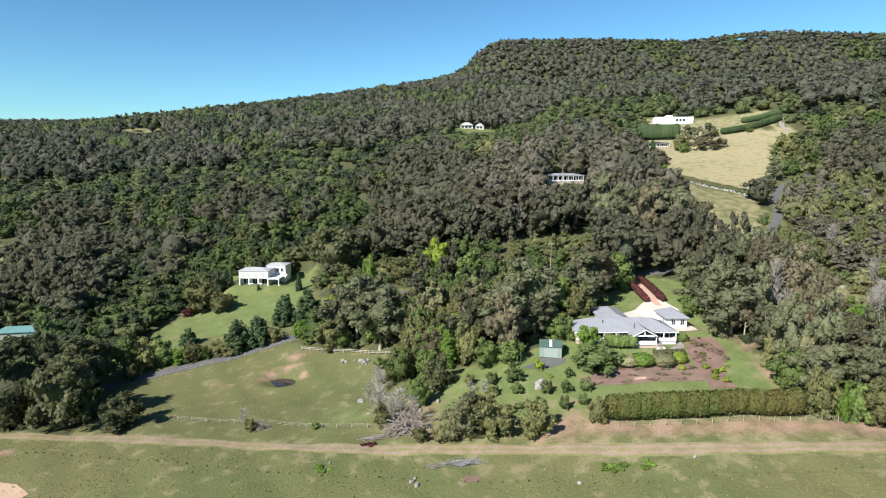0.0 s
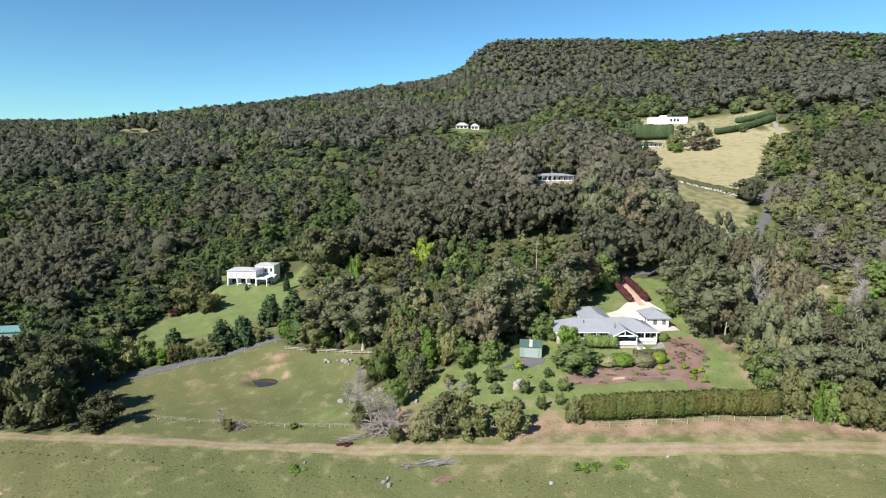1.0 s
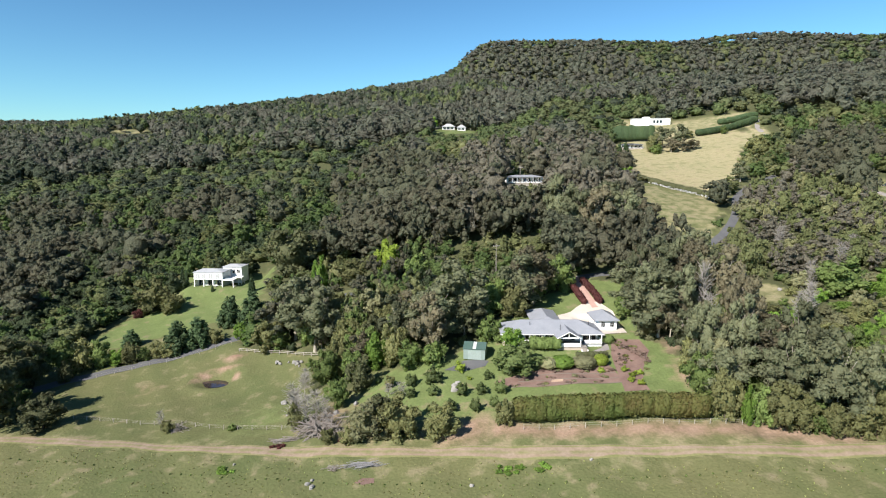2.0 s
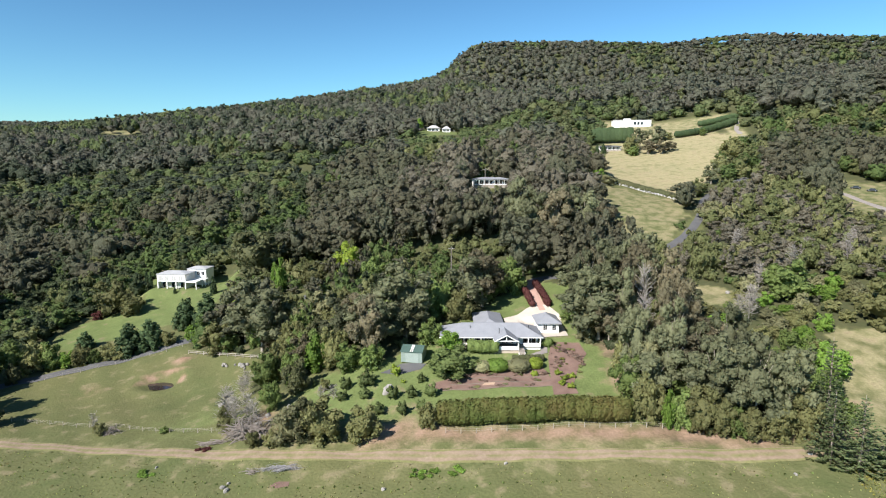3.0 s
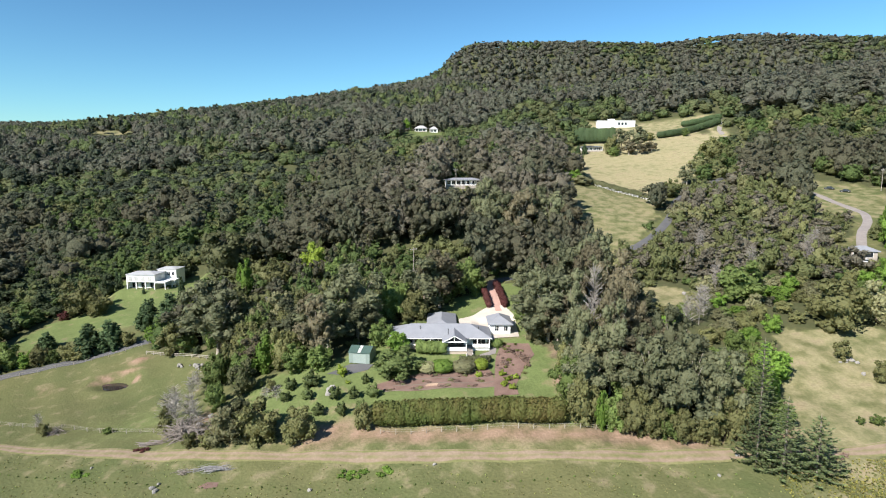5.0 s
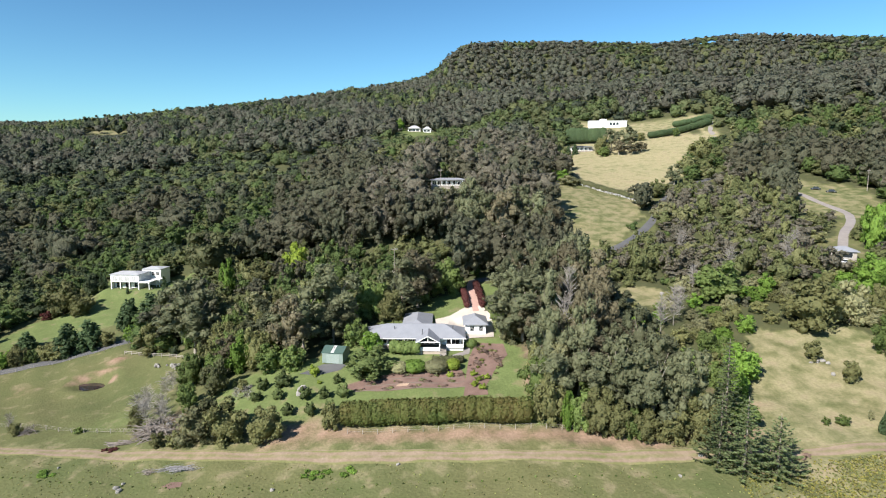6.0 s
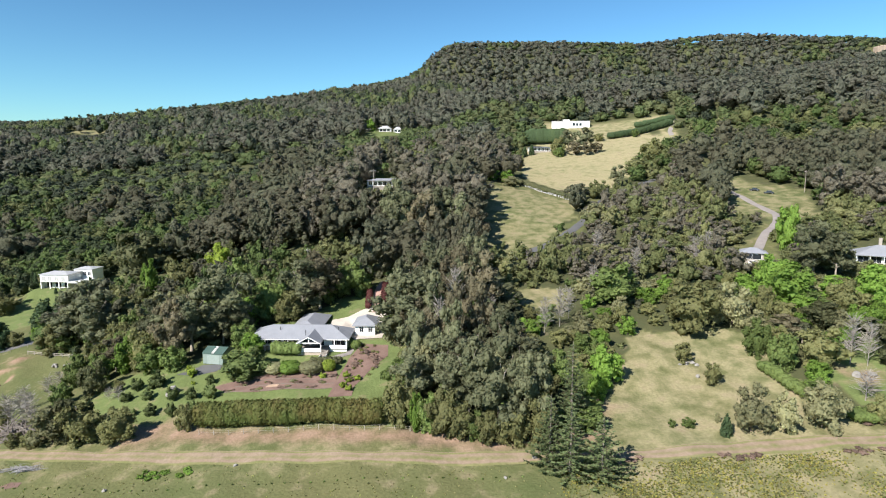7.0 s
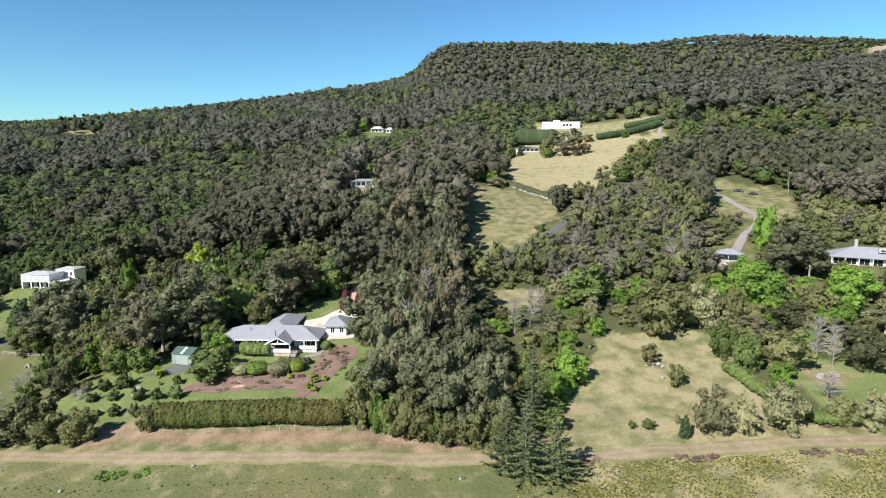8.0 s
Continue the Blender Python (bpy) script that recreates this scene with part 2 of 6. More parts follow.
# ---- the lie of the land ----
LAND_X = np.array([-600, -250, -80, -35, 25, 65, 100, 150, 250, 400, 560, 850], float)
LAND_Y = np.array([100, 120, 150, 180, 220, 290, 420, 560, 870, 1030], float)
LAND_Z = np.array([
    [-27, -17, -9, -6.5, -2, 1, 2.5, 4.5, 10.5, 16.71, 23.34, 25],
    [-26, -16, -8, -6, 1.5, 4.5, 5.5, 8, 14, 20.86, 28.17, 30],
    [-28, -18, -8.5, -6.5, 7, 9, 12, 15.5, 23, 32.43, 42.49, 45],
    [-27, -16, -6, 0, 11, 14, 17, 20, 28, 38.29, 49.26, 52],
    [-22, -12, -1, 6, 17, 21, 23, 26, 34, 45.14, 57.03, 60],
    [-12, -8, 13, 18, 36, 47, 44, 41, 46, 58.43, 71.69, 75],
    [15, 20, 36, 48, 62, 66, 66, 68, 79, 92.29, 106.5, 110],
    [42, 48, 72, 78, 86, 90, 97, 106, 118, 131.7, 146.3, 150],
    [95, 125, 148, 152, 156, 158, 160, 160, 160, 162.1, 164.4, 165],
    [129, 166, 187, 194, 210, 242, 262, 263, 264, 262, 276, 270]])


def hermite(xs, v, x, paired=False):
    """Smooth, never overshooting curve through v (rows: stations) at x, column by column."""
    d = np.diff(v, axis=0) / np.diff(xs)[:, None]
    m = np.zeros_like(v)
    s = d[1:] * d[:-1]
    m[1:-1] = np.where(s > 0, 2 * s / np.where(np.abs(d[1:] + d[:-1]) < 1e-9, 1, d[1:] + d[:-1]), 0)
    m[0], m[-1] = d[0], d[-1]
    x = np.clip(x, xs[0], xs[-1])
    i = np.clip(np.searchsorted(xs, x) - 1, 0, len(xs) - 2)
    h = xs[i + 1] - xs[i]
    t = (x - xs[i]) / h
    if paired:
        c = np.arange(v.shape[1])
        return v[i, c] * (1 + 2 * t) * (1 - t) ** 2 + m[i, c] * h * t * (1 - t) ** 2 + v[i + 1, c] * t * t * (3 - 2 * t) + m[i + 1, c] * h * t * t * (t - 1)
    h, t = h[:, None], t[:, None]
    return v[i] * (1 + 2 * t) * (1 - t) ** 2 + m[i] * h * t * (1 - t) ** 2 + v[i + 1] * t * t * (3 - 2 * t) + m[i + 1] * h * t * t * (t - 1)


def step(a, b, v):
    t = np.clip((v - a) / (b - a), 0, 1)
    return t * t * (3 - 2 * t)


def pad(z, x, y, x0, x1, y0, y1, level, soft):
    """Levels a rectangle for a building."""
    w = step(x0 - soft, x0, x) * (1 - step(x1, x1 + soft, x)) * step(y0 - soft, y0, y) * (1 - step(y1, y1 + soft, y))
    return z * (1 - w) + level * w


def land(x, y):
    """Height of the ground."""
    x, y = np.atleast_1d(np.asarray(x, float)), np.atleast_1d(np.asarray(y, float))
    rows = hermite(LAND_X, LAND_Z.T.copy(), x).T
    z = hermite(LAND_Y, rows, y, paired=True)
    z = z - np.maximum(100 - y, 0) * 0.12 - np.maximum(y - 1030, 0) * 0.04
    z = z + 0.22 * np.sin(x * 0.21 + 1.3) * np.sin(y * 0.17 + 0.4) + 0.12 * np.sin(x * 0.47 + y * 0.31)
    far = step(300, 700, y) * (1 - step(860, 1010, y))
    z = z + far * (5 * np.sin(x * 0.021 + 0.6) * np.sin(y * 0.017) + 3 * np.sin(x * 0.047 + y * 0.013))
    z = pad(z, x, y, 37, 61, 147.5, 161, 8.7, 4)
    z = pad(z, x, y, 60, 71, 155, 168, 10.6, 3)
    z = pad(z, x, y, -89, -64, 244, 265, 4.95, 6)
    z = pad(z, x, y, 47, 70, 279, 293, 47.0, 8)
    z = pad(z, x, y, 72, 86, 291, 302, 48.0, 5)
    r = np.hypot((x + 47.2) / 6.6, (y - 163.6) / 5.0)
    heap = 0.9 * np.exp(-((x + 45.3) / 1.9) ** 2 - ((y - 173.6) / 1.3) ** 2)
    return z - 1.7 * (1 - step(0.35, 1.1, r)) + 0.35 * np.exp(-((r - 1.3) / 0.25) ** 2) + heap


def ground_z(x, y):
    return float(land(x, y)[0])


def inside(poly, x, y):
    """Which points lie in the outline."""
    x, y = np.asarray(x, float), np.asarray(y, float)
    hit = np.zeros(x.shape, bool)
    for (x0, y0), (x1, y1) in zip(poly, poly[1:] + poly[:1]):
        if y0 != y1:
            hit ^= ((y0 > y) != (y1 > y)) & (x < (x1 - x0) * (y - y0) / (y1 - y0) + x0)
    return hit


def near_line(line, x, y):
    """Distance to a line of points."""
    best = np.full(np.shape(x), 1e9)
    for (x0, y0), (x1, y1) in zip(line, line[1:]):
        dx, dy = x1 - x0, y1 - y0
        t = np.clip(((x - x0) * dx + (y - y0) * dy) / (dx * dx + dy * dy), 0, 1)
        best = np.minimum(best, np.hypot(x - x0 - t * dx, y - y0 - t * dy))
    return best


TRACK_LINE = [(-190, 150), (-108, 134.5), (-78, 129.6), (-50, 124.6), (-23, 118.6), (1, 113), (24, 109.3), (45, 106.8), (66, 105.4), (97, 103.6), (123, 103.4), (140, 104), (161, 105), (180, 104.6), (260, 108)]
ROAD_LINE = [(-118, 150), (-106, 159.5), (-99, 165), (-91.7, 170.2), (-80.2, 175.3), (-69.2, 179.4), (-58.5, 185), (-50, 189.3), (-40, 196), (-29, 204), (-15, 214)]
HILL_ROAD = [(265, 470), (250, 436), (243.5, 381), (229, 322), (229.5, 286), (229.5, 256), (225, 244), (210, 225), (196, 204)]
MID_ROAD = [(66, 201), (90, 206), (112, 218), (132, 236), (150, 262), (164, 290), (190, 318), (215, 335)]
OPEN = {
    "paddock": [(-99, 158), (-93, 169), (-66, 181), (-50, 187), (-42, 178), (-16, 168), (-17, 140), (-14, 118), (-74, 130)],
    "white_lawn": [(-106, 207), (-100, 222), (-88, 238), (-99, 250), (-98, 266), (-73, 264), (-58, 268), (-54, 240), (-58, 211), (-75, 203), (-87, 195), (-97, 193)],
    "garden": [(-6, 138), (6, 147.5), (20, 147), (24, 152), (32, 156), (37, 170), (48, 180), (60, 194), (68, 201), (80, 190), (76, 172), (75, 160), (77.5, 147), (80, 122), (80, 116), (77, 106), (20, 106), (12, 114), (-6, 124)],
    "orchard_side": [(-8, 112), (16, 112), (16, 148), (2, 150), (-8, 136)],
    "right_paddock": [(138, 150), (161, 148), (168, 141), (167, 119), (172, 108), (182, 102), (118, 102), (118, 116), (130, 137)],
    "glade": [(109, 186), (125, 184), (124, 166), (110, 168)],
    "lower_field": [(96, 322), (122, 314), (152, 289), (144, 262), (127, 235), (113, 218), (104, 222), (105, 254), (100, 290), (97, 318)],
    "upper_field": [(133, 390), (160, 398), (187, 402), (234, 440), (258, 440), (244, 412), (214, 388), (182, 322), (153, 297), (131, 335)],
    "hedge_strip": [(117, 323), (131, 338), (160, 300), (153, 283)],
    "between_fields": [(134, 390), (146, 436), (168, 470), (215, 446), (238, 442), (187, 402)],
    "top_field": [(160, 506), (218, 496), (268, 486), (258, 448), (213, 442), (170, 466)],
    "road_field": [(219, 314), (243, 320), (263, 290), (251, 258), (236, 236), (222, 248), (211, 258), (221, 290)],
    "cottage_lawn": [(6, 616), (46, 616), (50, 575), (46, 540), (26, 532), (6, 540)],
    "thicket": [(-21, 117), (-3, 117), (-3, 134), (-4, 142), (-10, 150), (-19, 152)],
    "cliff_face": [(764, 954), (860, 954), (860, 1000), (764, 1000)],
    "corner": [(-92, 128), (-70, 128), (-72, 160), (-98, 159), (-91, 142)],
    "lane_verge": [(-114, 172), (-99, 158), (-58, 181), (-28, 200), (-24, 214), (-50, 225), (-54, 242), (-100, 246), (-108, 215)],
    "hill_house": [(48, 275), (72, 275), (72, 294), (48, 294)],
    "pavilion": [(78, 284), (92, 284), (92, 304), (78, 304)],
    "paddock_house": [(138, 404), (168, 404), (166, 432), (142, 432)],
    "farm_shed": [(-172, 203), (-148, 203), (-148, 222), (-172, 222)],
    "left_clearing": [(-284, 372), (-250, 352), (-253, 328), (-290, 335)],
    "ridge_clearing": [(-470, 862), (-400, 872), (-395, 888), (-470, 884)],
    "right_garden": [(172, 122), (175, 132), (190, 141), (203, 137), (200, 110), (178, 108)],
    "right_house": [(216, 172), (252, 170), (252, 204), (218, 204)],
    "gravel_yard": [(186, 190), (204, 190), (206, 222), (196, 222)],
}


def cleared(x, y):
    """Where no wild trees grow."""
    hit = np.zeros(np.shape(x), bool)
    for poly in OPEN.values():
        hit |= inside(poly, x, y)
    tx, ty = zip(*TRACK_LINE)
    hit |= y < np.interp(x, tx, ty) + np.interp(x, [-300, -100, -60, 60, 80, 110, 120, 300], [6, 1, 6, 6, 5, 4, 4, 6])
    hit |= near_line(ROAD_LINE, x, y) < 5.5
    hit |= near_line(HILL_ROAD, x, y) < 4.0
    hit |= near_line(MID_ROAD, x, y) < 3
    return hit


# ---- mesh building ----
def mesh_np(name, verts, tris=None, quads=None, mats=(), tri_mat=None, quad_mat=None, smooth=False):
    """A mesh from arrays of corners, triangles and quads."""
    verts = np.asarray(verts, np.float32).reshape(-1, 3)
    tris = np.zeros((0, 3), np.int32) if tris is None else np.asarray(tris, np.int32).reshape(-1, 3)
    quads = np.zeros((0, 4), np.int32) if quads is None else np.asarray(quads, np.int32).reshape(-1, 4)
    me = bpy.data.meshes.new(name)
    me.vertices.add(len(verts))
    me.vertices.foreach_set("co", verts.ravel())
    loops = np.concatenate([tris.ravel(), quads.ravel()]).astype(np.int32)
    me.loops.add(len(loops))
    me.loops.foreach_set("vertex_index", loops)
    nt, nq = len(tris), len(quads)
    starts = np.concatenate([np.arange(nt) * 3, nt * 3 + np.arange(nq) * 4]).astype(np.int32)
    me.polygons.add(nt + nq)
    me.polygons.foreach_set("loop_start", starts)
    me.polygons.foreach_set("use_smooth", np.concatenate([np.full(nt, True), np.full(nq, smooth)]))
    for m in mats:
        me.materials.append(m)
    if tri_mat is not None or quad_mat is not None:
        tm = np.zeros(nt, np.int32) if tri_mat is None else np.asarray(tri_mat, np.int32)
        qm = np.zeros(nq, np.int32) if quad_mat is None else np.asarray(quad_mat, np.int32)
        me.polygons.foreach_set("material_index", np.concatenate([tm, qm]).astype(np.int32))
    me.update(calc_edges=True)
    me.validate()
    return me


def part(name, bm, material, parent, label=""):
    """One mesh object from a bmesh, under a thing or a part."""
    me = bpy.data.meshes.new(name)
    bm.to_mesh(me)
    bm.free()
    me.materials.append(material)
    ob = new(name, me)
    ob.parent = parent
    if label:
        tagged(ob, label)
    return ob


def piece(name, me, parent, label="", m=None):
    """One mesh object on given mesh data, under a thing or a part."""
    ob = new(name, me)
    ob.parent = parent
    if m is not None:
        ob.matrix_basis = m
    if label:
        tagged(ob, label)
    return ob


def thing(name, m, label, category, group="", kind=""):
    ob = new(name)
    ob.matrix_basis = m
    ob.empty_display_size = 0.5
    return tagged(ob, label, category, group, kind)


def box(bm, x0, x1, y0, y1, z0, z1, bevel=0.0):
    """Adds a box to a bmesh."""
    v = [bm.verts.new(c) for c in ((x0, y0, z0), (x1, y0, z0), (x1, y1, z0), (x0, y1, z0), (x0, y0, z1), (x1, y0, z1), (x1, y1, z1), (x0, y1, z1))]
    f = [bm.faces.new([v[i] for i in q]) for q in ((3, 2, 1, 0), (4, 5, 6, 7), (0, 1, 5, 4), (1, 2, 6, 5), (2, 3, 7, 6), (3, 0, 4, 7))]
    if bevel:
        edges = list({e for q in f for e in q.edges})
        bmesh.ops.bevel(bm, geom=edges, offset=bevel, segments=1, affect="EDGES")
    return bm


def boxes(*rows, bevel=0.0):
    bm = bmesh.new()
    for r in rows:
        box(bm, *r, bevel=bevel)
    return bm


def tube(points, radii, sides=6):
    """Corners and quads of a tapering tube along points."""
    pts = np.asarray(points, float)
    d = np.gradient(pts, axis=0)
    d /= np.linalg.norm(d, axis=1)[:, None] + 1e-9
    ref = np.where(np.abs(d[:, 2:3]) > 0.9, np.array([[1.0, 0, 0]]), np.array([[0, 0, 1.0]]))
    u = np.cross(d, ref)
    u /= np.linalg.norm(u, axis=1)[:, None] + 1e-9
    w = np.cross(d, u)
    a = np.linspace(0, 2 * np.pi, sides, endpoint=False)
    ring = u[:, None] * np.cos(a)[None, :, None] + w[:, None] * np.sin(a)[None, :, None]
    v = (pts[:, None] + ring * np.asarray(radii, float)[:, None, None]).reshape(-1, 3)
    q = []
    for i in range(len(pts) - 1):
        for k in range(sides):
            q.append((i * sides + k, i * sides + (k + 1) % sides, (i + 1) * sides + (k + 1) % sides, (i + 1) * sides + k))
    return v, np.array(q, np.int32)


def join(chunks):
    """Joins (corners, faces) pairs."""
    vs, fs, n = [], [], 0
    for v, f in chunks:
        vs.append(np.asarray(v, float))
        fs.append(np.asarray(f, np.int64) + n)
        n += len(v)
    return np.concatenate(vs), np.concatenate(fs)


def ico(level):
    bm = bmesh.new()
    bmesh.ops.create_icosphere(bm, subdivisions=level, radius=1.0)
    bm.verts.ensure_lookup_table()
    v = np.array([q.co[:] for q in bm.verts])
    f = np.array([[q.index for q in p.verts] for p in bm.faces])
    bm.free()
    return v, f


ICO1, ICO2, ICO3 = ico(1), ico(2), ico(3)


def lump(rng, ball, amount):
    """A ball with an uneven surface."""
    v, f = ball
    k = rng.normal(size=(5, 3)) * 2.2
    ph = rng.uniform(0, 6.28, 5)
    return v * (1 + amount * np.sin(v @ k.T + ph).sum(1) / 2.2)[:, None], f


def boxy(v, power):
    return np.sign(v) * np.abs(v) ** power


def sprays(rng, centre, radius, count, size, up=0.35, flat=0.8, power=1.0, outward=None):
    """Leaf sprays, each a bent-tipped triangle, over the outside of a clump."""
    n = rng.normal(size=(count, 3))
    n[:, 2] += up
    if outward is not None:
        n += outward
    n /= np.linalg.norm(n, axis=1)[:, None]
    p = centre + boxy(n, power) * radius * (rng.uniform(0.62, 1.18, (count, 1)) if power == 1.0 else rng.uniform(0.92, 1.06, (count, 1)))
    face = n * flat + rng.normal(size=(count, 3)) * 0.45
    face /= np.linalg.norm(face, axis=1)[:, None]
    a = np.cross(face, rng.normal(size=(count, 3)))
    a /= np.linalg.norm(a, axis=1)[:, None] + 1e-9
    b = np.cross(face, a)
    s = size * rng.uniform(0.55, 1.45, (count, 1))
    w = s * rng.uniform(0.55, 0.95, (count, 1))
    v = np.stack([p + a * s, p - a * s * 0.45 + b * w, p - a * s * 0.45 - b * w], 1).reshape(-1, 3)
    return v, np.arange(count * 3).reshape(-1, 3)


def crown_np(rng, clumps, ball, sprays_each, size, core=0.78, up=0.35, power=1.0):
    """Corners, triangles and (no) quads of a crown of clumps (centre, radius): a lumpy core each, with leaf sprays."""
    vs, fs, n = [], [], 0
    middle = np.mean([c for c, r in clumps], axis=0)
    for c, r in clumps:
        c, r = np.asarray(c, float), np.asarray(r, float) * np.ones(3)
        v, f = lump(rng, ball, 0.16 if power == 1.0 else 0.06)
        vs.append(boxy(v, power) * r * core + c)
        fs.append(f + n)
        n += len(v)
        away = c - middle
        away = away / (np.linalg.norm(away) + 0.3) * 0.8 if power == 1.0 else None
        v, f = sprays(rng, c, r, max(4, int(sprays_each * (r.mean() ** 2))), size, up, power=power, outward=away)
        vs.append(v)
        fs.append(f + n)
        n += len(v)
    return np.concatenate(vs), np.concatenate(fs), np.zeros((0, 4), np.int32)


def boughs(rng, n, tufts, mid, wide, tall, reach, r_bough, r_tuft, low=-0.75):
    """Clumps of a crown: boughs spread over an egg shape, each with small tufts about it."""
    out = []
    for i in range(n):
        sn = 1 + (low - 1) * (i + 0.5) / n
        cs = math.sqrt(max(0.05, 1 - sn * sn))
        a = i * 2.4 + rng.uniform(-0.5, 0.5)
        k = rng.uniform(0.72, 1.15)
        c = np.array([wide * cs * k * math.cos(a), wide * cs * k * math.sin(a), mid + tall * sn * rng.uniform(0.85, 1.12)])
        if r_bough:
            out.append((c, r_bough * rng.uniform(0.85, 1.15) * np.array([1, 1, 1.05])))
        away = np.array([cs * math.cos(a), cs * math.sin(a), 0.2 + 0.7 * sn])
        for _ in range(tufts):
            d = rng.normal(size=3) + away * 0.9
            d *= reach * rng.uniform(0.75, 1.15) / np.linalg.norm(d)
            r = r_tuft * rng.uniform(0.7, 1.3)
            out.append((c + d, r * np.array([1, 1, 0.95])))
    return out


def clumps_gum(rng, h, w, n=9, tufts=5):
    """A broad, billowing, uneven crown on a tall open frame."""
    core = [((0, 0, h * 0.54), (w * 0.48, w * 0.48, h * 0.26))]
    return core + boughs(rng, n, tufts, h * 0.53, w * 0.60, h * 0.36, w * 0.30, w * 0.25, w * 0.20, -0.8)


def clumps_round(rng, h, w, n=10, tufts=4):
    """A dense dome that reaches low."""
    core = [((0, 0, h * 0.43), (w * 0.78, w * 0.78, h * 0.42))]
    return core + boughs(rng, n, tufts, h * 0.43, w * 0.66, h * 0.42, w * 0.26, w * 0.25, w * 0.20, -0.95)


def clumps_far(rng, h, w, n, low):
    """A rounded crown seen from afar: one broad mass and small lobes."""
    core = [((0, 0, h * (0.46 + low)), (w * 0.72, w * 0.72, h * (0.44 - low)))]
    return core + boughs(rng, n, 1, h * (0.46 + low), w * 0.66, h * (0.43 - low), w * 0.14, 0, w * 0.26, -0.45)


def clumps_cone(rng, h, w, n=8):
    """A full, pointed conifer that reaches the ground."""
    out = [((0, 0, h * 0.34), (w * 0.74, w * 0.74, h * 0.34)), ((0, 0, h * 0.66), (w * 0.46, w * 0.46, h * 0.26))]
    for i in range(n):
        u = i / n
        d = w * min(1.0, 0.85 + 1.6 * u) * (1 - u) ** 0.62 * 0.82
        count = max(1, int(round(7 * (1 - u))))
        for k in range(count):
            a = k * 6.283 / count + i * 0.9 + rng.uniform(-0.2, 0.2)
            r = w * (0.19 + 0.14 * (1 - u)) * rng.uniform(0.85, 1.15)
            out.append(((d * math.cos(a), d * math.sin(a), h * (0.07 + 0.88 * u) + rng.uniform(-0.02, 0.02) * h), (r, r, r * 1.35)))
    return out


def trunk_np(rng, h, radius, limbs, spread, fork=0.35):
    """A leaning, tapering trunk with limbs."""
    lean = rng.normal(size=2) * 0.03 * h
    zs = np.linspace(0, 1, 6)
    pts = np.stack([lean[0] * zs ** 2 + 0.1 * np.sin(zs * 5), lean[1] * zs ** 2, zs * h * 0.8 - 0.6], 1)
    out = [tube(pts, radius * (1 - 0.75 * zs) * (1 + 0.5 * np.exp(-zs * 14)))]
    for i in range(limbs):
        u = fork + (0.9 - fork) * i / max(1, limbs)
        a = i * 2.4 + rng.uniform(-0.4, 0.4)
        base = np.array([np.interp(u, zs, pts[:, k]) for k in range(3)])
        tip = base + np.array([math.cos(a) * spread * 0.8, math.sin(a) * spread * 0.8, h * 0.22])
        mid_p = (base + tip) / 2 + np.array([0, 0, -0.05 * h])
        out.append(tube([base, mid_p, tip], [radius * 0.5, radius * 0.34, radius * 0.12], 5))
    return join(out)


# ---- ground ----
def spaced(lo, hi, fine_lo, fine_hi, fine, growth):
    """Grid lines, close together over one stretch and ever wider outside it."""
    out = list(np.arange(fine_lo, fine_hi + fine / 2, fine))
    s = fine
    while out[-1] < hi:
        s = min(s * growth, 60)
        out.append(out[-1] + s)
    s = fine
    while out[0] > lo:
        s = min(s * growth, 60)
        out.insert(0, out[0] - s)
    return np.array(out)


